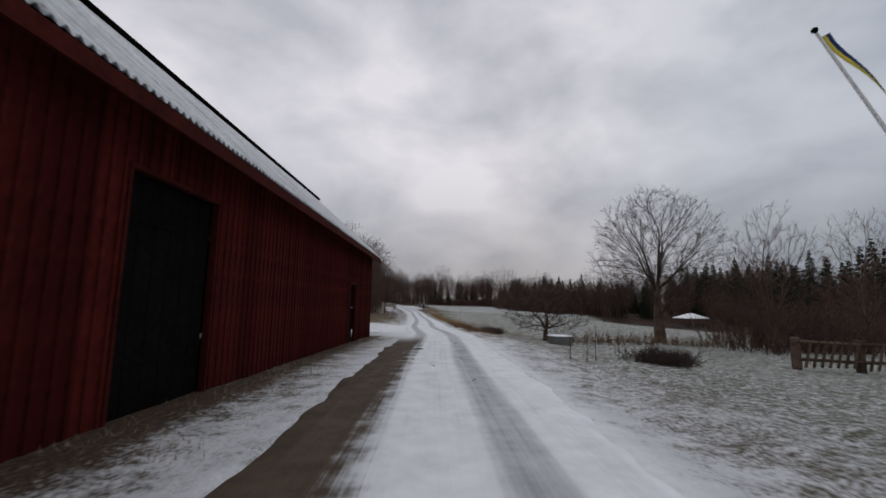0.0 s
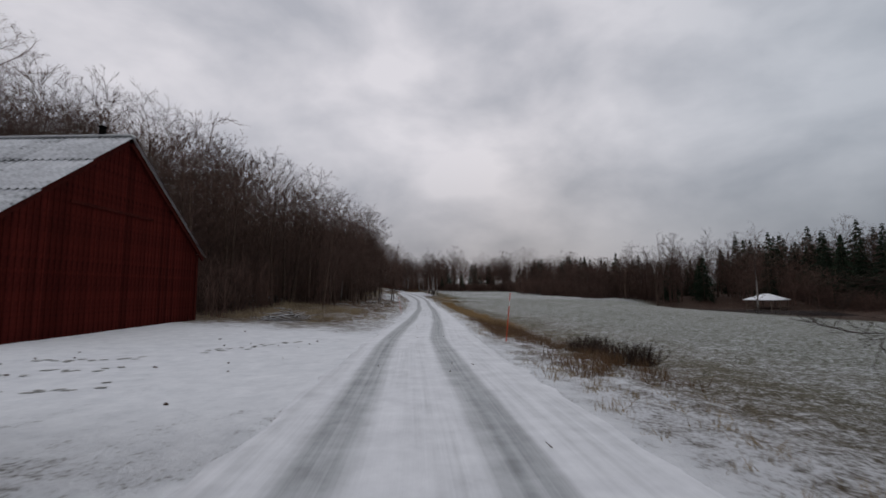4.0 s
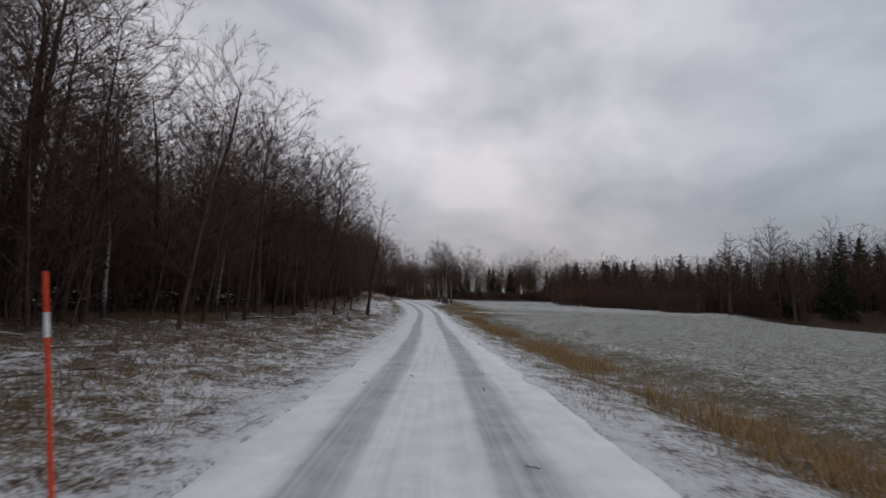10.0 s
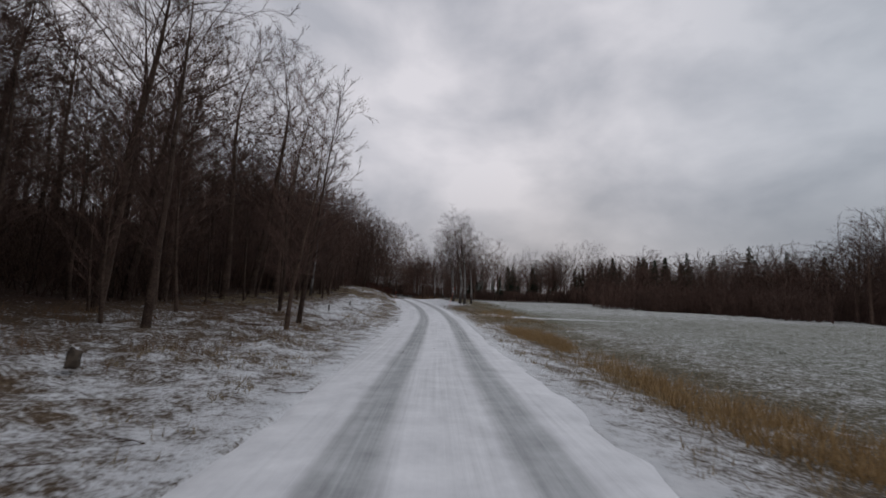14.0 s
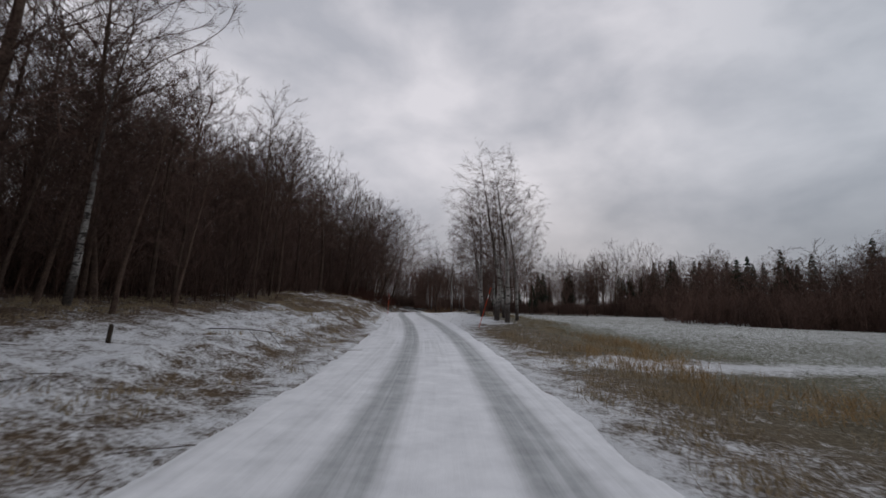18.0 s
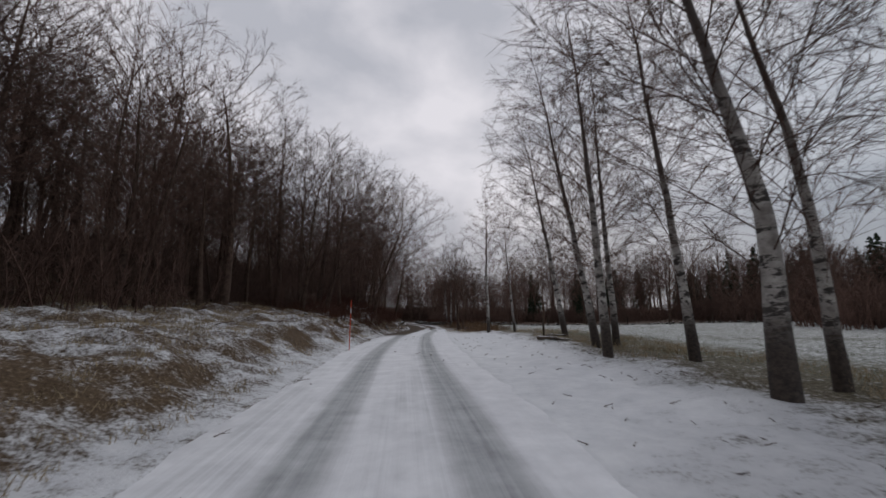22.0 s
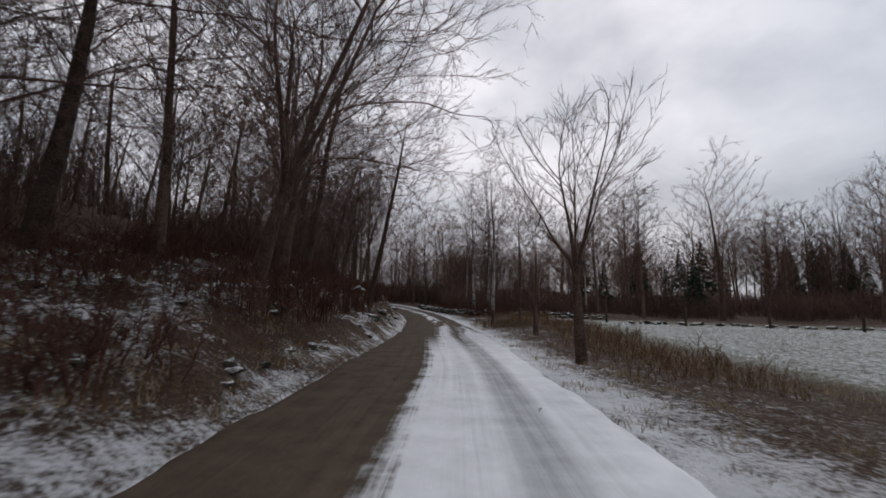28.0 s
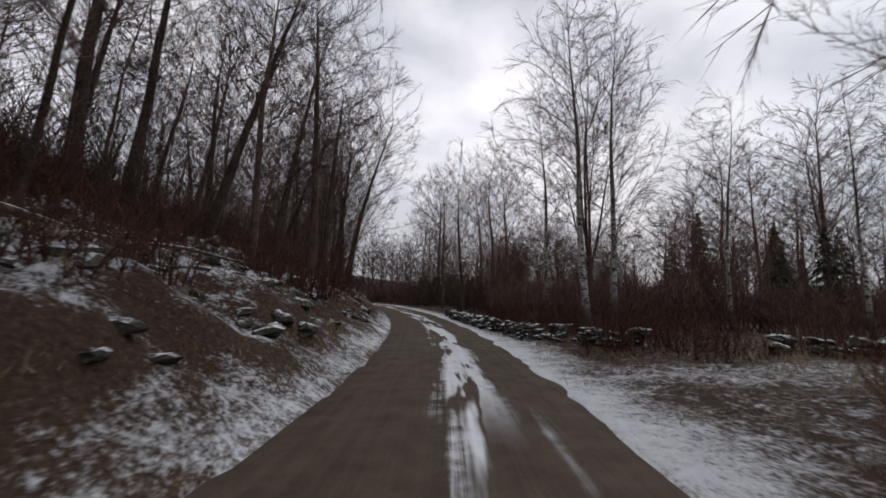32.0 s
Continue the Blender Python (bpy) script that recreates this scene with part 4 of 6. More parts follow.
for x, y in scatter(80, (-15, -8), (58, 130), 1.6, not_shed):
    k = int(rng.integers(0, 4))
    tree_thing("young_tree", YOUNG[k], x, y, rng.uniform(0, 360), rng.uniform(0.62, 1.0), label="slender bare young tree with dark bark at the wood's edge", group="edge of the wood", tip=(rng.uniform(-5, 5), rng.uniform(-4, 8)))
for x, y in scatter(62, (-24, -11.5), (50, 134), 2.8, not_shed):
    k = int(rng.integers(0, 5))
    tree_thing("beech", BEECH[k], x, y, rng.uniform(0, 360), rng.uniform(0.55, 0.8), label="tall bare broadleaf tree with a dark trunk in the wood", group="trees of the wood")
def off_bank(x, y):
    return road_x(y) - x > np.interp(y, [136, 150, 165, 180, 190], [10.0, 8.0, 6.5, 6.0, 4.5])


for x, y in scatter(80, (-26, -4.5), (136, 260), 2.7, off_bank):
    k = int(rng.integers(0, 5))
    tree_thing("beech", BEECH[k], x, y, rng.uniform(0, 360), rng.uniform(0.75, 1.02), label="tall bare beech with a grey-brown trunk on the slope", group="trees of the slope", tip=(rng.uniform(-3, 3), rng.uniform(-2, 9)))
for x, y in scatter(200, (-75, -24), (22, 300), 3.4, not_shed) + scatter(85, (-36, -13), (48, 150), 2.4, not_shed):
    k = int(rng.integers(0, 4))
    tree_thing("woodland_tree", BACK[k], x, y, rng.uniform(0, 360), rng.uniform(0.6, 0.95), label="bare woodland tree standing deep in the hillside wood", group="hillside wood")

for k, (x, y, s) in enumerate(((-26.5, 163.0, 1.1), (-29.0, 159.5, 1.1), (-25.5, 150.0, 0.95), (-27.5, 171.0, 1.0), (-23.0, 141.0, 0.8), (-22.5, 135.0, 0.8), (-20.8, 129.0, 0.75))):
    tree_thing("beech", BEECH[k % 5], x, y, 59 * k, s, label="tall bare beech with a grey-brown trunk on the slope", group="trees of the slope")
for x, y in scatter(85, (-26, -6.0), (118, 240), 1.8, lambda x, y: y < 135 and road_x(y) - x > 10 or y >= 135 and off_bank(x, y)):
    k = int(rng.integers(0, 4))
    tree_thing("young_tree", YOUNG[k], x, y, rng.uniform(0, 360), rng.uniform(0.6, 1.05), label="slender bare sapling on the wooded slope", group="saplings of the slope", tip=(rng.uniform(-5, 5), rng.uniform(-4, 9)))
for x, y in scatter(34, (-21, -9.5), (114, 158), 1.9):
    k = int(rng.integers(0, 4))
    tree_thing("beech", BEECH[k], x, y, rng.uniform(0, 360), rng.uniform(0.55, 0.8), label="bare beech with upswept branches above the bank", group="trees of the slope", tip=(rng.uniform(-3, 3), rng.uniform(-2, 6)))

for k, (x, y, sc) in enumerate(((-16.0, 78.0, 0.88), (-15.0, 83.5, 0.82), (-17.0, 71.0, 0.82), (-16.0, 86.0, 0.95), (-15.2, 91.0, 0.9), (-17.5, 101.0, 0.95), (-18.5, 105.5, 1.0), (-19.0, 110.0, 0.95), (-17.8, 97.0, 0.9), (-20.5, 114.5, 0.95))):
    tree_thing("beech", BEECH[(k + 2) % 5], x, y, 101 * k, sc, label="tall bare broadleaf tree with a dark trunk at the wood's edge", group="trees of the wood", tip=(0, 4))
for k, (x, y, sc) in enumerate(((-28.0, 207.0, 0.9), (-31.5, 214.0, 0.9), (-26.5, 214.0, 0.95), (-35.0, 224.0, 0.9), (-30.0, 224.0, 0.95), (-24.5, 206.0, 0.85), (-40.0, 233.0, 0.9))):
    tree_thing("beech", BEECH[k % 5], x, y, 61 * k, sc, label="bare beech beyond the bend of the lane", group="trees at the bend")
for x, y in scatter(30, (-46, -20), (50, 78), 3.2, not_shed) + scatter(26, (-75, -42), (26, 62), 4.0) + scatter(34, (-62, -34), (44, 74), 3.0, not_shed):
    k = int(rng.integers(0, 5))
    tree_thing("beech", BEECH[k], x, y, rng.uniform(0, 360), rng.uniform(0.85, 1.15), label="tall bare tree on the hill behind the red shed", group="trees behind the shed")
for k in range(30):
    x, y = -54 + 32 * ((k * 0.618) % 1), 51 + 0.5 * k
    tree_thing("beech", BEECH[k % 5], x, y, 67 * k, 0.74 + 0.16 * ((k * 0.37) % 1), label="tall bare tree on the hill behind the red shed", group="trees behind the shed")
for k in range(9):
    y = 60 + 5.1 * k
    tree_thing("beech", BEECH[(k + 1) % 5], float(road_x(y)) - 11.5 - 3 * ((k * 0.618) % 1), y, 83 * k, 0.68 + 0.12 * ((k * 0.37) % 1), label="tall bare broadleaf tree with a dark trunk at the wood's edge", group="trees of the wood", tip=(0, 5))
for i, (x, y) in enumerate(scatter(26, (-11.0, -4.2), (177, 236), 2.2)):
    k, turn, sc, tip = int(rng.integers(0, 5)), rng.uniform(0, 360), rng.uniform(0.8, 1.0), (rng.uniform(-3, 3), rng.uniform(5, 14))
    if i % 2:
        tree_thing("beech", BEECH[k], x, y, turn, sc, label="bare beech leaning out over the lane from the slope", group="trees of the slope", tip=tip)

# woods beyond the field
def make_grove(seed, count, lx, ly):
    """Several far trees joined into one mesh."""
    r = np.random.default_rng(seed)
    vs, fs, n = [], [], 0
    for _ in range(count):
        sc, a = r.uniform(0.75, 1.15), r.uniform(0, 6.28)
        px, py = r.uniform(-lx / 2, lx / 2), r.uniform(-ly / 2, ly / 2)
        for me in BACK[int(r.integers(0, 4))]:
            v = np.empty(len(me.vertices) * 3)
            me.vertices.foreach_get("co", v)
            v = v.reshape(-1, 3) * sc
            v = np.stack([v[:, 0] * math.cos(a) - v[:, 1] * math.sin(a) + px, v[:, 0] * math.sin(a) + v[:, 1] * math.cos(a) + py, v[:, 2]], -1)
            vs.append(v)
            fs += [tuple(q + n for q in p.vertices) for p in me.polygons]
            n += len(v)
    me = bpy.data.meshes.new("far_wood")
    me.from_pydata(np.concatenate(vs).tolist(), [], fs)
    me.materials.append(M_TWIG)
    return me


GROVE = [make_grove(401 + k, 8, 15, 12) for k in range(3)]


def groves(spots, label, group, lo, hi):
    for k, (x, y) in enumerate(spots):
        o = new("far_wood", GROVE[k % 3])
        s = rng.uniform(lo, hi)
        o.matrix_basis = pose(x, y, ground_z(x, y) - 0.1, 0, 0, rng.uniform(0, 360)) @ Matrix.Diagonal((1, 1, s, 1))
        tagged(o, label, "wood", group, "stuff")


groves(scatter(34, (52, 98), (38, 200), 7.5, open_view), "bare wood beyond the snowy field", "wood beyond the field", 0.5, 0.78)
groves([(82, 150), (91, 141), (99, 132), (72, 157), (106, 148), (90, 160), (100, 118), (108, 128)], "tall bare wood rising behind the pond", "wood behind the pond", 1.0, 1.2)
groves(scatter(20, (30, 98), (204, 300), 9.0), "bare wood behind the far edge of the field", "wood behind the field", 0.7, 1.0)
groves([(-98 + 9.5 * k, 268 + 7 * math.sin(2.1 * k)) for k in range(9)] + [(-92 + 11 * k, 284 + 5 * math.sin(k)) for k in range(8)], "bare wood closing the view beyond the bend", "wood beyond the bend", 0.8, 1.05)
for x, y in scatter(120, (62, 130), (60, 270), 4.0, open_view):
    tree_thing("spruce", SPRUCE[int(rng.integers(0, 2))], x, y, rng.uniform(0, 360), rng.uniform(0.5, 1.05), label="dark green spruce in the wood beyond the field", group="spruces beyond the field")

for k in range(70):
    tree_thing("spruce", SPRUCE[k % 2], 88 + 32 * ((k * 0.618) % 1), 66 + 1.7 * k, 50 * k, 0.95 + 0.5 * ((k * 0.37) % 1), label="dark green spruce in the wood beyond the field", group="spruces beyond the field")

for k, (x, y, sc) in enumerate(((-12.0, 89.0, 0.9), (-10.4, 93.0, 0.85), (-11.2, 95.8, 0.88), (-13.5, 99.0, 0.9), (-12.6, 77.5, 0.8), (-14.0, 70.0, 0.85))):
    tree_thing("young_tree", YOUNG[3 - k % 2], x, y, 83 * k, sc, label="slender bare ash-like tree with upswept twigs", group="edge of the wood", tip=(0, 5))

# single trees: roadside birches
for k, (x, y, h, w, tip, form) in enumerate(((-5.53, 126.03, 11.0, 1.2, (0, 1.5), 1), (-6.09, 128.71, 11.8, 1.35, (0, 1.5), 0), (-4.81, 129.72, 10.5, 1.05, (0, 0), 1), (-5.58, 132.71, 10.8, 1.05, (0, -2), 2), (-7.05, 135.75, 10.5, 1.1, (0, -6), 2), (-7.16, 133.73, 11.2, 1.05, (0, 0), 2), (-6.22, 137.05, 11.0, 1.0, (0, 2), 3), (-7.34, 140.93, 10.8, 1.1, (0, -6), 2), (-10.96, 148.79, 9.9, 1.0, (0, 0), 3), (-9.37, 146.57, 7.6, 1.0, (0, -3), 3))):
    tree_thing("birch", BENT[form] if form < 3 else BIRCH[k % 5], x, y, (0, 8, -12, 0, 14, -8, 40, 5, 90, 200)[k], h / 12.0, w, label="birch with dark rough foot and pale upper trunk beside the pull-out", group="roadside birches", tip=tip)
for k, (x, y, s) in enumerate(((-23.4, 92.2, 1.35), (-16.9, 111.2, 0.8), (-14.5, 72.0, 0.65), (-15.5, 80.0, 0.65), (46.0, 91.0, 1.2), (41.7, 161.4, 1.1))):
    tree_thing("birch", BIRCH[(k + 1) % 5], x, y, 131 * k, s, label="pale-barked birch among darker bare trees", group="birches of the wood", tip=(0, 5 * (k % 2)))
for k, (x, y, s) in enumerate(((-20.0, 190.75, 1.12), (-19.0, 193.5, 1.15), (-21.6, 198.0, 1.1), (-14.0, 197.0, 0.9), (-9.5, 196.5, 0.9))):
    tree_thing("birch", BIRCH[k % 5], x, y, 40 + 97 * k, s, label="tall pale birch behind the stone wall", group="birches at the bend")
for k, (x, y, s) in enumerate(((-19.4, 198.5, 1.0), (30.7, 216.8, 1.15), (27.0, 218.0, 1.1), (34.5, 217.0, 1.1), (12.7, 218.2, 1.05))):
    tree_thing("poplar", POPLAR[k % 2], x, y, 77 * k, s, label="tall bare tree with several upright stems", group="upright trees")
for k, (x, y, s) in enumerate(((46.9, 125.4, 1.1), (43.2, 135.0, 1.08), (45.5, 139.5, 1.2), (55.4, 140.5, 1.5), (50.5, 147.0, 1.25), (49.0, 155.0, 1.0))):
    tree_thing("alder", ALDER[k % 2], x, y, 53 * k, s, label="bare cone-shaped alder at the edge of the field", group="alders by the field")
for x, y, s in ((38.2, 215.2, 1.05), (58.4, 248.7, 1.25), (62.0, 246.0, 1.1), (66.0, 244.0, 1.2), (2.5, 202.0, 0.5), (-6.0, 206.0, 0.45), (-4.6, 234.9, 0.95)):
    tree_thing("spruce", SPRUCE[0], x, y, 40 * x, s, label="dark green spruce standing among bare trees", group="single spruces")
tree_thing("big_bare_tree", BIGTREE, 16.3, 32.4, 200, 1.06, 1.14, label="broad bare garden tree with a domed crown of fine twigs")
tree_thing("apple_tree", APPLE, 6.37, 27.06, 100, 1.08, label="old low apple tree, bare, with spreading crooked limbs")
for k, (x, y, turn, sc, tip) in enumerate(((-22.56, 161.9, 10, 0.95, (0, 15)), (-24.7, 155.6, 130, 0.95, (0, 20)), (-24.6, 166.5, 60, 0.95, (0, 6)), (-22.4, 147.5, 200, 0.8, (0, 8)))):
    tree_thing("overhanging_tree", OVERHANG[k % 2], x, y, turn, sc, label="dark bare tree on the bank with limbs over the road", group="trees over the road", tip=tip)
for k, (x, y, s) in enumerate(((-15.3, 172.6, 0.66), (20.4, 26.5, 0.92), (28.0, 28.5, 0.95), (24.0, 33.0, 0.85))):
    tree_thing("round_tree", ROUND[k % 2], x, y, 80 * k, s, label="bare round-crowned tree at the edge of the field" if k < 1 else "bare fruit tree behind the wooden fence", group="small round trees")
tree_thing("beech", BEECH[2], -24.0, 174.3, 250, 0.8, label="bare beech leaning out over the lane beside a boulder", group="trees of the slope", tip=(-4, 14))
tree_thing("beech", BEECH[1], -16.0, 181.25, 140, 0.62, label="bare broadleaf tree standing in brush beside the lane", group="trees at the bend", tip=(0, 3))
tree_thing("fan_shaped_tree", FAN, -14.6, 163.0, 30, 0.95, label="bare tree of many upright stems beside the lane")
for k, (x, y) in enumerate(((-9, 186), (-4, 188), (2, 187), (8, 190), (14, 188), (20, 191), (27, 189), (34, 192), (-18.2, 179.0))):
    tree_thing("beech" if k < 8 else "birch", BEECH[(0, 2, 4)[k % 3]] if k < 8 else BIRCH[2], x + 0.7 * math.sin(5 * k), y + (7 if k < 8 else 0), 71 * k, 0.78 + 0.06 * (k % 3) if k < 8 else 0.98, label="tall bare tree behind the wall at the field's far edge" if k < 8 else "pale birch rising from brown brush beside the lane", group="trees at the far edge" if k < 8 else "birches at the bend")


# ---------------------------------------------------------------- undergrowth
def make_thicket(seed, lx, ly, count, height, mat, thick=1.0, twigs=12, leafy=0.0):
    """A patch of brushwood: many thin stems, each with twigs."""
    r = np.random.default_rng(seed)
    t = Tubes()
    for _ in range(count):
        x, y = r.uniform(-lx / 2, lx / 2), r.uniform(-ly / 2, ly / 2)
        h = height * r.uniform(0.2, 1.0) ** 0.8
        pts, d = bend(r, (x, y, -0.4), (r.normal(0, 0.2), r.normal(0, 0.2), 1), h, 3, 0.12, 0.05)
        t.add(pts, np.linspace(0.022, 0.008, 4) * thick, 3)
        for _k in range(twigs):
            u = r.uniform(0.15, 1.0)
            j = min(int(u * 3), 2)
            p = pts[j] + (pts[j + 1] - pts[j]) * (u * 3 - j)
            tb, _e = bend(r, p, sideways(r, pts[j + 1] - pts[j], r.uniform(0.4, 1.0), r.uniform(0, 6.28)), h * r.uniform(0.15, 0.35), 1, 0.1, 0.05)
            t.add(tb, np.array([0.010, 0.005]) * thick, 3)
    return t.mesh("brushwood", mat)


THICKET = [make_thicket(201 + k, 9, 6, 120, 4.2, M_TWIG, 1.5, 15) for k in range(3)]
SCRUB = [make_thicket(211 + k, 5, 3.5, 120, 1.3, M_RUSSET, 0.8, 12) for k in range(2)]
BRUSH = [make_thicket(221 + k, 9, 6, 110, 5.0, M_TWIG, 2.6, 13) for k in range(2)]


def patches(name, meshes, spots, label, group, size=1.0):
    for k, (x, y) in enumerate(spots):
        o = new(name, meshes[k % len(meshes)])
        s = size * rng.uniform(0.8, 1.2)
        o.matrix_basis = pose(x, y, ground_z(x, y), 0, 0, rng.uniform(0, 360)) @ Matrix.Diagonal((s, s, s, 1))
        tagged(o, label, "undergrowth", group, "stuff")


patches("brushwood", THICKET, scatter(60, (-34, -14), (48, 132), 4.2, not_shed), "tangle of thin bare saplings under the trees", "brushwood in the wood")
patches("brushwood", THICKET, scatter(30, (-40, -14), (48, 66), 2.6, not_shed), "tangle of thin bare saplings behind the shed", "brushwood in the wood", 0.85)
patches("brushwood", THICKET, scatter(115, (-36, -10.0), (120, 300), 3.2), "tangle of thin bare saplings on the slope", "brushwood in the wood", 0.75)
patches("brushwood", BRUSH, scatter(60, (47, 66), (40, 200), 4.5, open_view), "dense dark brush along the far wood", "brush beyond the field")
patches("brushwood", BRUSH, scatter(64, (7, 70), (196, 222), 4.2), "dense dark brush along the far wood", "brush beyond the field", 0.55)
patches("brushwood", BRUSH, scatter(22, (-18, -5), (220, 275), 3.0) + scatter(14, (5, 16), (224, 275), 3.0), "dense dark brush beyond the bend", "brush at the bend", 0.6)
patches("brushwood", BRUSH, scatter(26, (4, 30), (212, 300), 5.0), "dense dark brush beside the bend", "brush at the bend", 0.8)
patches("brushwood", THICKET, [(21, 27.5), (24, 30.5), (28, 34), (32, 38), (37, 43), (42, 48), (27, 29), (32, 34), (37, 39), (43, 44)], "dense dark hedge of bare shrubs", "hedge behind the garden", 0.8)
patches("brushwood", BRUSH, [(86 + 3 * math.sin(k), 84 + 7 * k) for k in range(9)], "dense dark brush along the far wood", "brush beyond the field")
patches("brushwood", BRUSH, [(-84 + 4.2 * k, 261 + 2.5 * math.sin(1.7 * k)) for k in range(18)] + [(-70 + 5 * k, 267 + 2.5 * math.sin(2.7 * k)) for k in range(14)], "dense dark brush closing the view beyond the bend", "brush at the bend", 0.9)
HEATH = make_thicket(231, 1.1, 0.9, 260, 1.0, M_DARK_BACKLIT_TWIG, 0.5, 12)
for x, y, sc in ((7.7, 15.6, 1.7), (8.6, 16.4, 1.2), (4.3, 35.4, 1.0), (3.9, 37.6, 0.9)):
    o = new("low_shrub", HEATH)
    o.matrix_basis = pose(x, y, ground_z(x, y), 0, 0, 40 * x) @ Matrix.Diagonal((sc, sc, 0.9, 1))
    tagged(o, "low dark twiggy shrub in snowy grass", "shrub", "low shrubs")
SAPLING = make_tree(241, 1.5, 0.018, M_BARK, M_TWIG, base=0.3, spread=0.2, shape="oval", leader=0.9, points=22, step=0.1, twigs=1, fine=1, twig_len=0.16, sides=5, thick=0.4)
for k, (x, y, sc) in enumerate(((4.1, 13.95, 0.75), (4.65, 14.0, 0.7), (4.96, 14.1, 0.8), (7.9, 19.5, 0.9))):
    tree_thing("sapling", SAPLING, x, y, 100 * k, sc, label="thin bare sapling beside the snowy garden", group="garden saplings", category="sapling")
patches("low_brush", [make_thicket(235 + k, 2.6, 2.0, 80, 1.25, M_BRAMBLE, 0.9, 10) for k in range(2)], scatter(75, (-11, -4.0), (146, 200), 1.5) + scatter(22, (4.5, 9), (186, 204), 1.6), "low tangle of dark reddish bramble stems", "bramble on the bank", 0.9)
patches("dry_scrub", SCRUB, [(9.5, 27.5), (12.5, 29.5), (15.0, 30.5), (18.0, 30.0), (-13.0, 165.0), (-12.8, 168.0), (-13.2, 171.5), (-13.9, 177.0), (-14.9, 180.5), (-12.4, 162.0), (-12.6, 179.0), (-12.2, 175.0), (-15.2, 183.0), (-16.9, 177.6), (-16.4, 179.6)], "low russet scrub of dry stalks", "dry scrub", 0.75)


# ---------------------------------------------------------------- the red barn beside the road
def red_barn():
    barn = tagged(new("red_barn"), "long red timber barn with corrugated roof dusted with snow", "barn")
    x0, x1, y0, y1, top = -10.0, -3.7, -14.0, 22.0, 3.82
    part("back_wall", boxes((x0, x0 + 0.1, y0, y1, 0.0, top)), M_RED, barn)
    xr, zr = (x0 + x1) / 2, 6.75
    for y in (y0, y1 - 0.08):
        bm = bmesh.new()
        vs = [bm.verts.new(p) for p in ((x0 + 0.1, y, 0), (x1 - 0.06, y, 0), (x1 - 0.06, y, top), (xr, y, zr - 0.1), (x0 + 0.1, y, top))]
        face = bm.faces.new(vs)
        ext = bmesh.ops.extrude_face_region(bm, geom=[face])
        bmesh.ops.translate(bm, verts=[v for v in ext["geom"] if isinstance(v, bmesh.types.BMVert)], vec=(0, 0.08, 0))
        bmesh.ops.recalc_face_normals(bm, faces=bm.faces)
        part("gable_wall", bm, M_RED, barn)
    part("plinth", boxes((x1 - 0.14, x1 - 0.05, y0, y1, -0.7, -0.2), bevel=0.02), M_DARKWOOD, barn, "low dark stone footing")
    part("sheathing", boxes((x1 - 0.1, x1 - 0.05, y0, 4.9, -0.25, top), (x1 - 0.1, x1 - 0.05, 6.85, 17.1, -0.25, top), (x1 - 0.1, x1 - 0.05, 18.15, y1, -0.25, top), (x1 - 0.1, x1 - 0.05, 4.9, 6.85, 2.9, top), (x1 - 0.1, x1 - 0.05, 17.1, 18.15, 2.1, top)), M_REDROUGH, barn)
    # two corrugated slopes
    for side in (1, -1):
        n = 1300
        ys = np.linspace(y0 - 0.4, y1 + 0.4, n)
        wav = 0.032 * np.sin(ys * 2 * np.pi / 0.14)
        ex, ez = xr + side * (x1 + 0.42 - xr), 3.66
        vs, fs = [], []
        for y, w in zip(ys, wav):
            vs += [(ex, y, ez + w), (xr, y, zr + 0.06 + w), (ex, y, ez + w - 0.012), (xr, y, zr + 0.048 + w)]
        for i in range(n - 1):
            a, b = 4 * i, 4 * i + 4
            fs += [(a, b, b + 1, a + 1), (a + 2, a + 3, b + 3, b + 2), (a, a + 2, b + 2, b)]
        o = mesh_object("roof_slope", vs, fs, M_ROOF, barn, True)
        tagged(o, "corrugated sheet roof dusted with snow")
        part("fascia", boxes((ex - 0.06 if side > 0 else ex, ex if side > 0 else ex + 0.06, y0 - 0.3, y1 + 0.3, ez - 0.24, ez - 0.05)), M_REDROUGH, barn)
        bm = bmesh.new()
        ln, an = math.hypot(ex - xr, zr - ez), math.atan2(zr - ez, abs(ex - xr))
        for y in (y0 - 0.38, y1 + 0.3):
            m = Matrix.Translation((xr, y, zr - 0.04)) @ Matrix.Rotation(side * an, 4, "Y")
            box(bm, 0 if side > 0 else -ln, ln if side > 0 else 0, 0, 0.06, -0.2, 0.0, m=m)
        part("barge_board", bm, M_REDROUGH, barn)
    part("ridge_cap", boxes((xr - 0.18, xr + 0.18, y0 - 0.4, y1 + 0.4, zr + 0.02, zr + 0.12), bevel=0.04), M_DARKWOOD, barn)
    # the near-black planks carry the shade of a dark open doorway
    door = part("tall_door", boxes((x1 - 0.19, x1 - 0.162, 4.92, 6.83, -0.15, 2.88)), M_DARKWOOD, barn, "tall near-black plank door standing for a dark opening")
    for i in range(6):
        part("plank", boxes((x1 - 0.16, x1 - 0.12, 4.92 + i * 0.32, 5.23 + i * 0.32, -0.15, 2.88), bevel=0.006), M_DARKWOOD, door)
    for z in (0.55, 2.3):
        part("hinge", boxes((x1 - 0.118, x1 - 0.105, 4.95, 5.9, z, z + 0.06)), M_DARKWOOD, door)
    door = part("small_door", boxes((x1 - 0.19, x1 - 0.162, 17.13, 18.12, -0.2, 2.06)), M_DARKWOOD, barn, "dark plank door with worn iron latch")
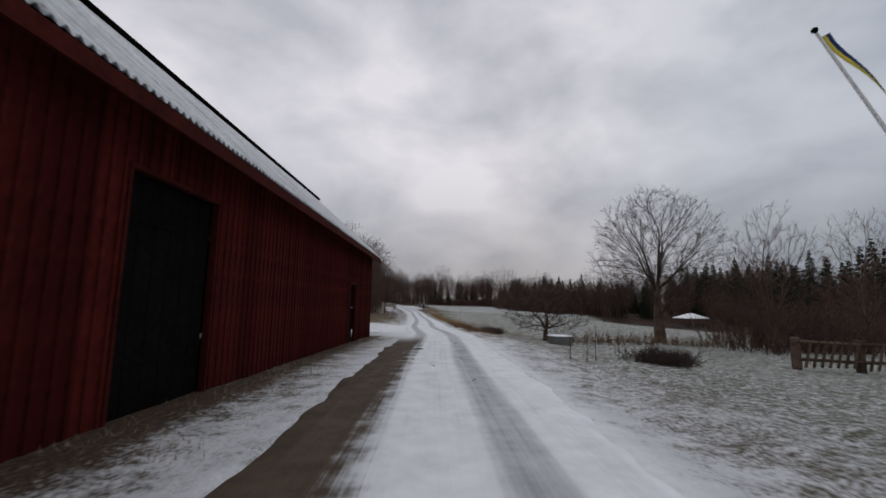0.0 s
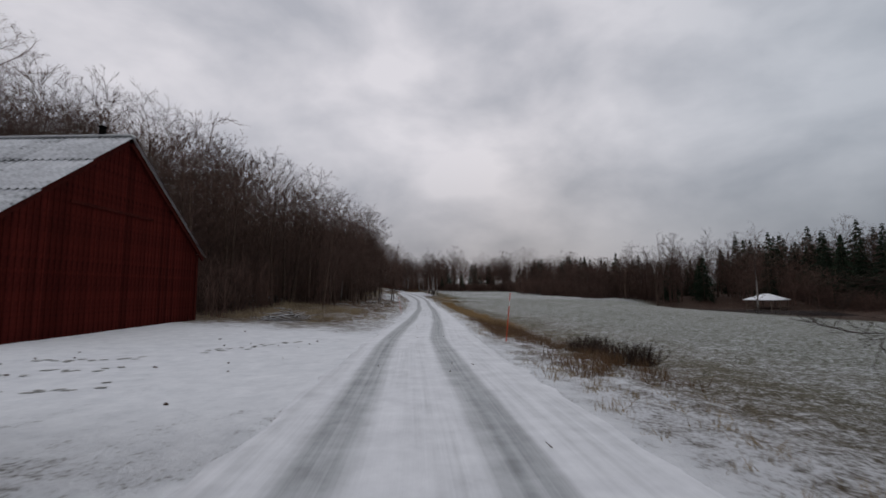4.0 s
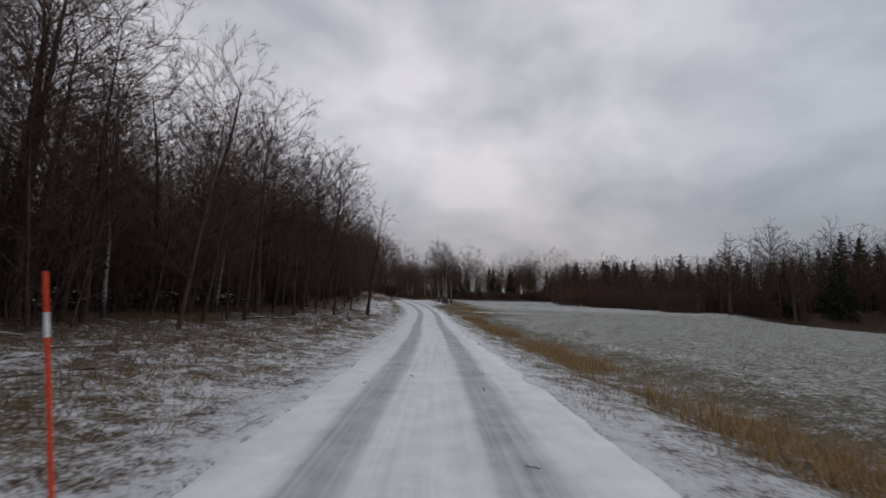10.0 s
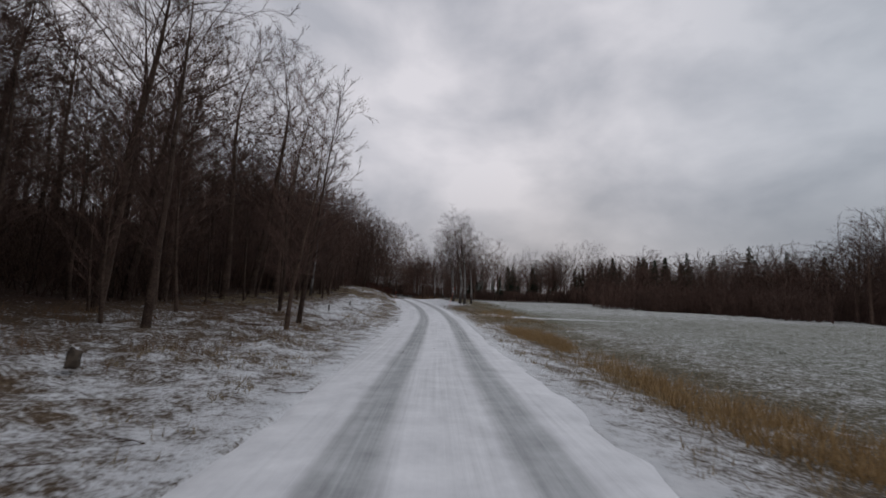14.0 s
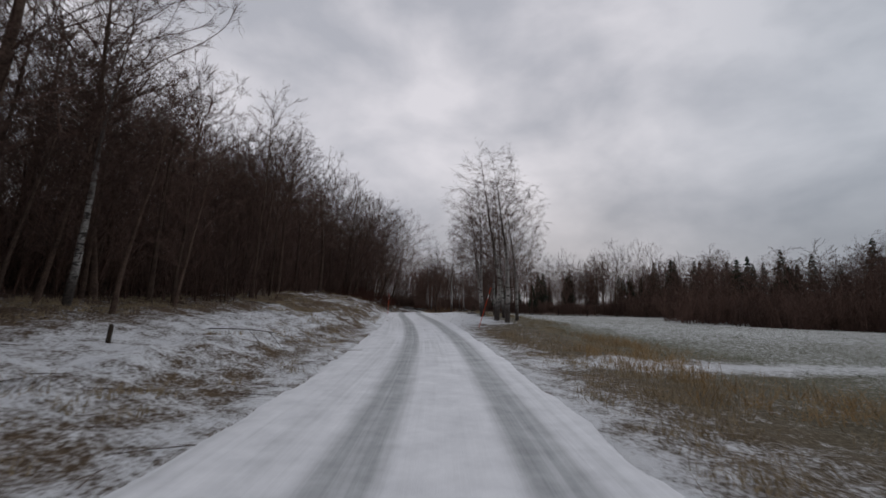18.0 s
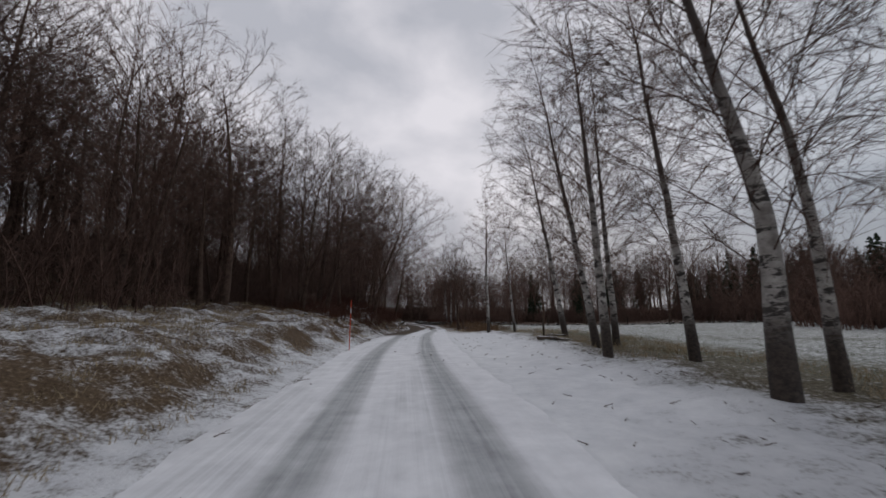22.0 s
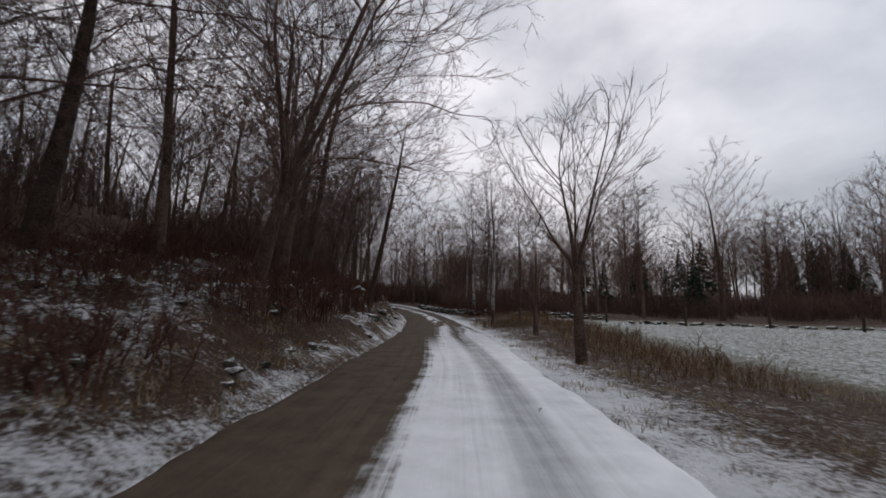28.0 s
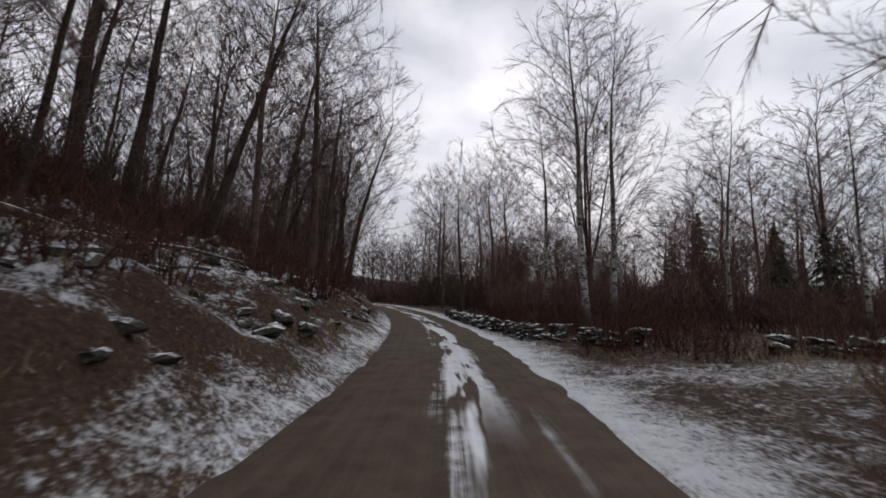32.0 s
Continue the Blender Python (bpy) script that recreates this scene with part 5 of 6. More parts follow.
    for i in range(4):
        part("plank", boxes((x1 - 0.16, x1 - 0.12, 17.13 + i * 0.25, 17.37 + i * 0.25, -0.2, 2.06), bevel=0.006), M_DARKWOOD, door)
    part("latch", boxes((x1 - 0.118, x1 - 0.09, 17.75, 18.05, 1.12, 1.17), bevel=0.01), M_IRON, door)
    for z in (0.42, 1.72):
        part("hinge", boxes((x1 - 0.118, x1 - 0.105, 17.14, 17.55, z, z + 0.04)), M_IRON, door)
    for a, b, h in ((4.9, 6.85, 2.9), (17.1, 18.15, 2.1)):
        part("door_frame", boxes((x1 - 0.1, x1 + 0.012, a - 0.05, a, -0.3, h + 0.06), (x1 - 0.1, x1 + 0.012, b, b + 0.05, -0.3, h + 0.06), (x1 - 0.1, x1 + 0.012, a, b, h, h + 0.06), bevel=0.006), M_REDROUGH, barn)
    return barn


def roof_material():
    m, n, l, b = material("snow_dusted_roof_sheet")
    co = n.new("ShaderNodeTexCoord").outputs["Object"]
    mp = n.new("ShaderNodeMapping")
    mp.inputs["Scale"].default_value = (0.5, 2.2, 0.5)
    l.new(co, mp.inputs["Vector"])
    f = math_node(n, l, "MULTIPLY_ADD", noise_node(n, l, mp.outputs[0], 1.4, 6, 0.65), 0.6, math_node(n, l, "MULTIPLY", noise_node(n, l, co, 9.0, 4), 0.4))
    f = math_node(n, l, "ADD", f, math_node(n, l, "MULTIPLY_ADD", n.new("ShaderNodeObjectInfo").outputs["Random"], 0.16, -0.08))
    c = ramp_node(n, l, f, ((0.36, (0.17, 0.175, 0.18)), (0.44, (0.46, 0.475, 0.49)), (0.6, (0.68, 0.695, 0.715))))
    l.new(c, b.inputs["Base Color"])
    b.inputs["Roughness"].default_value = 0.8
    bump_node(n, l, f, b, 0.2, 0.02)
    return m


M_ROOF = roof_material()
barn = red_barn()


def red_shed():
    """The second building: its gable faces the road and its ridge runs away from it."""
    shed = tagged(new("red_shed"), "red timber shed with a snow-dusted corrugated roof across the yard", "shed")
    xg, xb, y0, y1, z0, top, zr = -12.8, -34.0, 34.4, 43.9, -0.7, 2.85, 6.85
    yr = (y0 + y1) / 2
    for x in (xg, xb):
        bm = bmesh.new()
        vs = [bm.verts.new(p) for p in ((x, y0, z0), (x, y1, z0), (x, y1, top), (x, yr, zr - 0.08), (x, y0, top))]
        ext = bmesh.ops.extrude_face_region(bm, geom=[bm.faces.new(vs)])
        bmesh.ops.translate(bm, verts=[v for v in ext["geom"] if isinstance(v, bmesh.types.BMVert)], vec=(-0.1, 0, 0))
        bmesh.ops.recalc_face_normals(bm, faces=bm.faces)
        part("gable_wall", bm, M_RED, shed)
    for y in (y0, y1 - 0.1):
        part("long_wall", boxes((xb, xg - 0.1, y, y + 0.1, z0, top)), M_RED, shed)
    for side in (1, -1):
        ey, ez = yr + side * (yr - y0 + 0.35), top - 0.22
        rows, cols = 3, 18
        for r in range(rows):
            # each course laps over the one below it
            ua, ub = r / rows - (0.02 if r else 0.0), (r + 1) / rows
            for c in range(cols):
                xs = np.linspace(xg + 0.25 - (xg - xb + 0.5) * c / cols, xg + 0.25 - (xg - xb + 0.5) * (c + 1) / cols - 0.03, 26)
                vs, fs = [], []
                for x in xs:
                    w = 0.036 * math.sin(x * 2 * math.pi / 0.26) + 0.006 * (c % 2)
                    for u, lift in ((ua, 0.07), (ub, 0.0)):
                        for t in (0.0, -0.012):
                            vs.append((x, ey + (yr - ey) * u, ez + (zr + 0.05 - ez) * u + w + lift + t))
                for i in range(len(xs) - 1):
                    a, b = 4 * i, 4 * i + 4
                    fs += [(a, b, b + 2, a + 2), (a + 1, a + 3, b + 3, b + 1), (a, a + 1, b + 1, b)]
                mesh_object("roof_sheet", vs, fs, M_ROOF, shed, True)
        bm = bmesh.new()
        ln, an = math.hypot(ey - yr, zr - ez), math.atan2(zr - ez, abs(ey - yr))
        m = Matrix.Translation((xg + 0.1, yr, zr)) @ Matrix.Rotation(-side * an, 4, "X")
        box(bm, 0, 0.05, 0 if side > 0 else -ln, ln if side > 0 else 0, -0.2, 0.0, m=m)
        part("barge_board", bm, M_REDROUGH, shed)
    for y in (y0 - 0.02, y1 - 0.12):
        part("corner_board", boxes((xg - 0.02, xg + 0.075, y, y + 0.14, z0, top - 0.1), bevel=0.008), M_REDROUGH, shed)
    part("door_rail", boxes((xg + 0.05, xg + 0.1, 36.9, 40.7, 3.88, 3.98), bevel=0.008), M_REDROUGH, shed, "long horizontal rail of a sliding barn door")
    tb = Tubes()
    tb.add([(xg - 1.0, yr, zr - 0.1), (xg - 1.0, yr, zr + 0.42), (xg - 1.0, yr, zr + 0.43)], [0.11, 0.11, 0.02], 10)
    tb.add([(xg - 1.0, yr, zr + 0.44), (xg - 1.0, yr, zr + 0.45), (xg - 1.0, yr, zr + 0.52)], [0.16, 0.16, 0.02], 10)
    o = new("vent_pipe", tb.mesh("vent_pipe", M_DARKWOOD))
    o.parent = shed
    part("ridge_cap", boxes((xb - 0.2, xg + 0.25, yr - 0.16, yr + 0.16, zr + 0.02, zr + 0.11), bevel=0.03), M_IRON, shed)
    return shed


shed = red_shed()


def lean_to():
    """The low open shelter on the barn's end wall."""
    t = tagged(new("open_shelter"), "low open timber shelter with wire netting beside the barn", "shelter")
    part("post", boxes((-5.72, -5.54, 25.8, 25.98, -0.45, 1.6), bevel=0.015), M_OLDWOOD, t)
    part("post", boxes((-9.4, -9.22, 25.8, 25.98, -0.45, 1.6), bevel=0.015), M_OLDWOOD, t)
    part("front_beam", boxes((-9.9, -5.3, 25.78, 25.96, 1.6, 1.78), bevel=0.015), M_OLDWOOD, t)
    bm = bmesh.new()
    m = Matrix.Translation((0, 22.05, 2.25)) @ Matrix.Rotation(math.atan2(-0.46, 4.0), 4, "X")
    box(bm, -10.0, -5.3, 0, 4.25, 0, 0.05, m=m)
    part("roof_sheet", bm, M_ROOF, t)
    for x in (-5.42, -9.8):
        bm = bmesh.new()
        box(bm, x, x + 0.07, 0, 4.2, -0.16, 0.0, bevel=0.008, m=m)
        part("rafter", bm, M_OLDWOOD, t)
    part("bottom_rail", boxes((-9.22, -5.72, 25.84, 25.94, -0.28, -0.12), bevel=0.01), M_OLDWOOD, t)
    part("side_rail", boxes((-5.68, -5.58, 22.1, 25.8, -0.28, -0.12), bevel=0.01), M_OLDWOOD, t)
    net = Tubes()
    for k in range(30):
        x = -9.2 + 3.45 * k / 43
        net.add([(x, 25.89, -0.12), (x + 0.04, 25.89, 1.6)], [0.003, 0.003], 3)
    for k in range(13):
        z = -0.1 + 1.8 * k / 21
        net.add([(-9.2, 25.89, z), (-5.74, 25.89, z)], [0.003, 0.003], 3)
    o = new("wire_netting", net.mesh("wire_netting", M_RUST))
    o.parent = t
    stump = tagged(new("chopping_block"), "dark weathered chopping block under the shelter", "log")
    tb = Tubes()
    tb.add([(-6.6, 24.4, -0.45), (-6.6, 24.4, -0.05), (-6.6, 24.4, 0.08)], [0.3, 0.27, 0.26], 10)
    tb.add([(-6.6, 24.4, 0.08), (-6.6, 24.4, 0.085)], [0.26, 0.01], 10)
    o = new("block", tb.mesh("block", M_BARK))
    o.parent = stump


lean_to()


def well():
    t = tagged(new("well_ring"), "round concrete well ring with a snow-covered lid", "well")
    z = ground_z(6.5, 24.0)
    tb = Tubes()
    tb.add([(0, 0, -0.3), (0, 0, 0.50)], [0.66, 0.66], 28)
    tb.add([(0, 0, -0.3), (0, 0, 0.50)], [0.56, 0.56], 28)
    o = new("ring", tb.mesh("ring", M_CONCRETE))
    o.parent = t
    tb = Tubes()
    tb.add([(0, 0, 0.50), (0, 0, 0.501), (0, 0, 0.53), (0, 0, 0.54), (0, 0, 0.545)], [0.3, 0.69, 0.69, 0.66, 0.01], 28)
    o = new("lid", tb.mesh("lid", M_SNOW, False))
    o.parent = t
    tb = Tubes()
    tb.add([(-0.12, 0, 0.53), (-0.1, 0, 0.6), (0.1, 0, 0.6), (0.12, 0, 0.53)], [0.012] * 4, 6)
    o = new("lid_handle", tb.mesh("lid_handle", M_IRON))
    o.parent = t
    t.matrix_basis = pose(6.5, 24.0, z)


well()


def flagpole(x, y):
    t = tagged(new("flagpole"), "slanting white flagpole with a blue and yellow pennant hanging limp", "flagpole")
    tb = Tubes()
    tb.add([(0, 0, -0.2), (0, 0, 4), (0, 0, 10.2)], [0.07, 0.06, 0.035], 10)
    o = new("pole", tb.mesh("pole", M_WHITE))
    o.parent = t
    tb = Tubes()
    tb.add([(0, 0, 10.2), (0, 0, 10.26), (0, 0, 10.32), (0, 0, 10.35)], [0.03, 0.08, 0.07, 0.01], 10)
    o = new("finial", tb.mesh("finial", M_DARKWOOD))
    o.parent = t
    for k, (mt, sh) in enumerate(((M_YELLOW, 0.0), (M_BLUE, 0.13))):
        vs, fs = [], []
        n = 14
        for i in range(n + 1):
            u = i / n
            w = 0.16 * (1 - 0.85 * u)
            px, pz = 0.06 + 0.55 * u ** 1.3, 10.05 - 2.1 * u
            for b in (sh * (1 - u), sh * (1 - u) + w):
                vs += [(px + b, 0.05 * math.sin(7 * u + 3 * b), pz), (px + b, 0.05 * math.sin(7 * u + 3 * b) + 0.008, pz)]
        for i in range(n):
            a, b = 4 * i, 4 * i + 4
            fs += [(a, a + 2, b + 2, b), (a + 1, b + 1, b + 3, a + 3), (a, b, b + 1, a + 1), (a + 2, a + 3, b + 3, b + 2)]
        o = mesh_object("pennant_stripe", vs, fs, mt, t, True)
        tagged(o, "yellow stripe" if k == 0 else "dark blue stripe")
    t.matrix_basis = pose(x, y, ground_z(x, y), 0, -30, 0) @ Matrix.Diagonal((1.08, 1.08, 1.08, 1))


M_YELLOW = simple("yellow_cloth", (0.55, 0.45, 0.05), (0.68, 0.58, 0.10), 3.0, 0.8)
M_BLUE = simple("dark_blue_cloth", (0.012, 0.03, 0.09), (0.02, 0.05, 0.14), 3.0, 0.8)
flagpole(15.4, 10.6)


def rail_fence():
    t = tagged(new("wooden_fence"), "weathered wooden garden fence of posts, rails and slanting slats", "fence")
    xs = [13.3, 15.7, 18.1, 20.5, 22.9]
    y = 16.4
    for x in xs:
        z = ground_z(x, y)
        part("post", boxes((x - 0.12, x + 0.12, y - 0.12, y + 0.12, z - 0.4, z + 1.2), bevel=0.02), M_BARK, t)
    for a, b in zip(xs[:-1], xs[1:]):
        za, zb = ground_z(a, y), ground_z(b, y)
        for h in (0.4, 1.05):
            tb = Tubes()
            tb.add([(a + 0.05, y - 0.11, za + h), (b - 0.05, y - 0.11, zb + h)], [0.07, 0.06], 6)
            o = new("rail", tb.mesh("rail", M_BARK))
            o.parent = t
        for k in range(7):
            x = a + 0.2 + (b - a - 0.3) * k / 7
            tb = Tubes()
            tb.add([(x, y - 0.15, za + 0.1), (x + 0.28, y - 0.15, za + 1.1)], [0.05, 0.045], 5)
            o = new("slat", tb.mesh("slat", M_BARK))
            o.parent = t


rail_fence()


def snow_pole(x, y, tip, h=2.0):
    t = tagged(new("snow_pole"), "thin orange-red snow marker pole with a white band", "road marker", "snow poles")
    for name, a, b, mt in (("shaft", -0.2, 0.74 * h, M_ORANGE), ("reflector_band", 0.74 * h, 0.84 * h, M_WHITE), ("tip", 0.84 * h, h, M_ORANGE)):
        tb = Tubes()
        tb.add([(0, 0, a), (0, 0, b)], [0.014, 0.014], 8)
        if name == "tip":
            tb.add([(0, 0, b), (0, 0, b + 0.01)], [0.014, 0.001], 8)
        o = new(name, tb.mesh(name, mt))
        o.parent = t
    t.matrix_basis = pose(x, y, ground_z(x, y), *tip, 0)


for x, y, tip, h in ((1.42, 38.6, (0, 6), 1.7), (-5.0, 60.9, (0, -9), 1.55), (-15.2, 137.3, (0, 2), 1.75), (-7.0, 123.1, (9, 17), 2.05)):
    snow_pole(x, y, tip, h)


def fence_post(x, y, h, r=0.06, tip=(0, 0), group="fence posts"):
    t = tagged(new("fence_post"), "weathered dark wooden fence post standing in snowy grass", "post", group)
    tb = Tubes()
    tb.add([(0, 0, -0.3), (0, 0, h * 0.6), (0, 0, h)], [r, r * 0.95, r * 0.9], 8)
    tb.add([(0, 0, h), (0, 0, h + 0.02)], [r * 0.9, 0.005], 8)
    o = new("stake", tb.mesh("stake", M_OLDWOOD))
    o.parent = t
    t.matrix_basis = pose(x, y, ground_z(x, y), tip[0], tip[1], 37 * x)


for k, (x, y, h) in enumerate(((-12.95, 108.5, 0.35), (-12.5, 103.0, 0.3), (-8.2, 141.1, 0.85), (-2.5, 156.0, 0.8))):
    fence_post(x, y, h, 0.04, ((k * 7) % 5 - 2, (k * 11) % 7 - 3))
for k in range(12):
    fence_post(-10 + 5.2 * k, 184 + 0.4 * math.sin(k), 1.25, 0.09, (0, (k * 5) % 5 - 2), "posts along the far edge of the field")


# ---------------------------------------------------------------- stones
def rock_mesh(name, seed, sx, sy, sz, mat, level=2):
    bm = bmesh.new()
    bmesh.ops.create_icosphere(bm, subdivisions=level, radius=1)
    r = random.Random(seed)
    off = Vector((r.uniform(0, 50), r.uniform(0, 50), r.uniform(0, 50)))
    for v in bm.verts:
        k = 0.75 + 0.42 * noise.noise(v.co * 1.1 + off) + 0.2 * noise.noise(v.co * 2.9 + off) + (0.09 * noise.noise(v.co * 7.0 + off) if level > 2 else 0.0)
        v.co = Vector((v.co.x * sx, v.co.y * sy, max(v.co.z, -0.55) * sz)) * k
    me = bpy.data.meshes.new(name)
    bm.to_mesh(me)
    bm.free()
    me.materials.append(mat)
    if level > 2:
        me.polygons.foreach_set("use_smooth", [True] * len(me.polygons))
    return me


def snowy_stone_material(name, lo, hi):
    m, n, l, b = material(name)
    co = n.new("ShaderNodeTexCoord").outputs["Object"]
    nm = n.new("ShaderNodeNewGeometry").outputs["Normal"]
    sep = n.new("ShaderNodeSeparateXYZ")
    l.new(nm, sep.inputs[0])
    f = noise_node(n, l, co, 4.0, 6, 0.65)
    stone = ramp_node(n, l, f, ((0.32, (0.022, 0.02, 0.017)), (0.52, (0.065, 0.06, 0.05)), (0.7, (0.13, 0.125, 0.11))))
    moss = mix_node(n, l, step_node(n, l, noise_node(n, l, co, 1.8, 4), 0.52, 0.62), stone, (0.042, 0.037, 0.023))
    cap = step_node(n, l, math_node(n, l, "MULTIPLY_ADD", f, 0.9, sep.outputs[2]), lo, hi)
    l.new(mix_node(n, l, cap, moss, (0.66, 0.68, 0.71)), b.inputs["Base Color"])
    b.inputs["Roughness"].default_value = 0.92
    b.inputs["Specular IOR Level"].default_value = 0.15
    bump_node(n, l, f, b, 0.6, 0.03)
    return m


M_ROCK = snowy_stone_material("snow_dusted_stone", 1.22, 1.5)
M_SNOWROCK = snowy_stone_material("snow_capped_stone", 0.82, 1.12)
ROCKS = [rock_mesh("rock", 300 + k, 1.0, 0.75 + 0.06 * k, 0.55 + 0.05 * (k % 3), M_ROCK) for k in range(6)]
rk = np.random.default_rng(8)
for k in range(150):
    y = rk.uniform(140, 200) if k < 90 else rk.uniform(174, 193)
    d = rk.uniform(2.5, 8.5) if k < 90 else rk.uniform(2.6, 6.0)
    x = float(road_x(y)) - d
    s = rk.uniform(0.08, 0.27) * (1.3 if rk.uniform() < 0.15 else 1.0) * (1.0 if k < 90 else 1.45)
    o = new("bank_rock", ROCKS[k % 6])
    o.matrix_basis = pose(x, y, ground_z(x, y) - 0.12 * s, rk.uniform(-15, 15), rk.uniform(-15, 15), rk.uniform(0, 360)) @ Matrix.Diagonal((s * 1.3, s, s, 1))
    tagged(o, "dark mossy stone with a cap of snow on the bank", "rock", "stones on the bank")
rub = np.random.default_rng(77)
for k in range(148):
    y = rub.uniform(158, 196)
    x, sc = float(road_x(y)) - rub.uniform(2.7, 8.0), rub.uniform(0.09, 0.26) * (rub.uniform(0.7, 1.4) if k % 4 else 1.9)
    o = new("bank_rock", ROCKS[k % 6])
    o.matrix_basis = pose(x, y, ground_z(x, y) - 0.1 * sc, rub.uniform(-18, 18), rub.uniform(-18, 18), rub.uniform(0, 360)) @ Matrix.Diagonal((sc * 1.3, sc, sc, 1))
    tagged(o, "small dark tumbled stone half sunk in leaf litter", "rock", "rubble of the bank")
o = new("boulder", rock_mesh("boulder", 331, 0.85, 0.68, 0.72, M_SNOWROCK, 4))
o.matrix_basis = pose(-24.5, 173.6, ground_z(-24.5, 173.6) + 0.25, 0, 0, 40) @ Matrix.Diagonal((0.6, 0.5, 0.42, 1))
tagged(o, "large snow-capped boulder on the wooded bank", "boulder")


def stone_wall(label, pts, rows, size, seed, count):
    """A dry wall of loose field stones along a line."""
    t = tagged(new("stone_wall"), label, "stone wall")
    r = np.random.default_rng(seed)
    pts = np.array(pts, float)
    seg = np.r_[0, np.cumsum(np.linalg.norm(np.diff(pts, axis=0), axis=1))]
    for k in range(count):
        u = seg[-1] * ((k // rows) + 0.5 * (k % rows)) * rows / count + r.uniform(-0.1, 0.1)
        x, y = np.interp(u, seg, pts[:, 0]) + r.uniform(-0.25, 0.25), np.interp(u, seg, pts[:, 1]) + r.uniform(-0.25, 0.25)
        s = size * r.uniform(0.7, 1.25)
        shared("stone", ROCKS[int(r.integers(0, 6))], t, pose(x, y, ground_z(x, y) + 0.1 + (k % rows) * size * 0.75, r.uniform(-20, 20), r.uniform(-20, 20), r.uniform(0, 360)) @ Matrix.Diagonal((s * 1.35, s, s * 0.9, 1)))
    return t


stone_wall("old mossy dry stone wall inside the wood, dusted with snow", [(-16.5, 56), (-17.2, 66), (-18.5, 78), (-19.5, 90)], 3, 0.30, 41, 260)
stone_wall("tumbled dry stone wall with snow on top beside the road", [(-18.8, 188), (-21, 189.6), (-23.2, 192.8), (-24.9, 196.5), (-27.6, 202)], 3, 0.2, 42, 190)
stone_wall("tumbled dry stone wall along a side track, dusted with snow", [(-16.0, 187.6), (-12.5, 188.6), (-9.0, 189)], 2, 0.24, 43, 50)
stone_wall("low snow-dusted stone wall along the far edge of the field", [(-8, 185.2), (6, 185.6), (24, 186.5), (46, 188)], 1, 0.26, 44, 110)


# ---------------------------------------------------------------- logs and fallen branches
def log(x, y, length, r, turn, lift, tilt=0.0, label="fallen log lying in the litter with snow on top"):
    t = tagged(new("log"), label, "log", "logs")
    tb = Tubes()
    r *= 0.75
    us = np.linspace(-0.5, 0.5, 9)
    line = [(u * length, 0.03 * length * math.sin(5 * u + x), 0.012 * length * math.sin(9 * u + y)) for u in us]
    tb.add(line, [r * (1.05 - 0.45 * (u + 0.5) + 0.08 * math.sin(23 * u + x)) for u in us], 9)
    tb.add([line[0], (line[0][0] - 0.01, line[0][1], line[0][2])], [r, 0.004], 9)
    for q in (2, 5, 6):
        p, side = np.array(line[q]), math.sin(7 * q + y)
        tb.add([p, p + np.array([0.12, 0.2 * side, 0.1]) * (1 + r * 4)], [r * 0.3, r * 0.12], 5)
    o = new("stem", tb.mesh("stem", M_ROCKWOOD))
    o.parent = t
    t.matrix_basis = pose(x, y, ground_z(x, y) + lift, 0, tilt, turn)


def snowy_bark_material():
    m, n, l, b = material("snowy_bark")
    co = n.new("ShaderNodeTexCoord").outputs["Object"]
    sep = n.new("ShaderNodeSeparateXYZ")
    l.new(n.new("ShaderNodeNewGeometry").outputs["Normal"], sep.inputs[0])
    f = noise_node(n, l, co, 6.0, 6, 0.65)
    bark = ramp_node(n, l, f, ((0.35, (0.03, 0.022, 0.016)), (0.65, (0.12, 0.09, 0.065))))
    cap = step_node(n, l, math_node(n, l, "MULTIPLY_ADD", f, 0.7, sep.outputs[2]), 1.02, 1.2)
    l.new(mix_node(n, l, cap, bark, (0.68, 0.7, 0.73)), b.inputs["Base Color"])
    b.inputs["Roughness"].default_value = 0.9
    bump_node(n, l, f, b, 0.5, 0.02)
    return m


M_ROCKWOOD = snowy_bark_material()
for k, (dx, ln, r, tn, lf, tl) in enumerate(((0.0, 3.0, 0.045, -76, 0.16, -4), (0.16, 2.0, 0.07, -66, 0.05, 0), (-0.12, 0.9, 0.10, -50, 0.09, 0), (0.3, 2.6, 0.035, -84, 0.05, 2))):
    log(-8.15 + dx, 138.9 + 0.5 * math.sin(3 * k), ln, r, tn, lf, tl, label="cut pole in a low snow-dusted heap beside the pull-out")
for x, y, ln, r, tn, lf, tl in ((-24.6, 165.5, 1.3, 0.11, 8, 0.15, 0), (-26.2, 176.5, 3.2, 0.08, 75, 0.1, 4), (-27.4, 180.5, 2.8, 0.09, 100, 0.1, 6), (-20.4, 152.5, 2.2, 0.06, 30, 0.08, 5), (-28.5, 183.0, 3.6, 0.07, 80, 0.1, 3), (-12.0, 79.0, 2.4, 0.06, 15, 0.08, 0), (-10.6, 84.2, 2.0, 0.05, -20, 0.06, 0)):
    log(x, y, ln, r, tn, lf, tl)
br = np.random.default_rng(77)
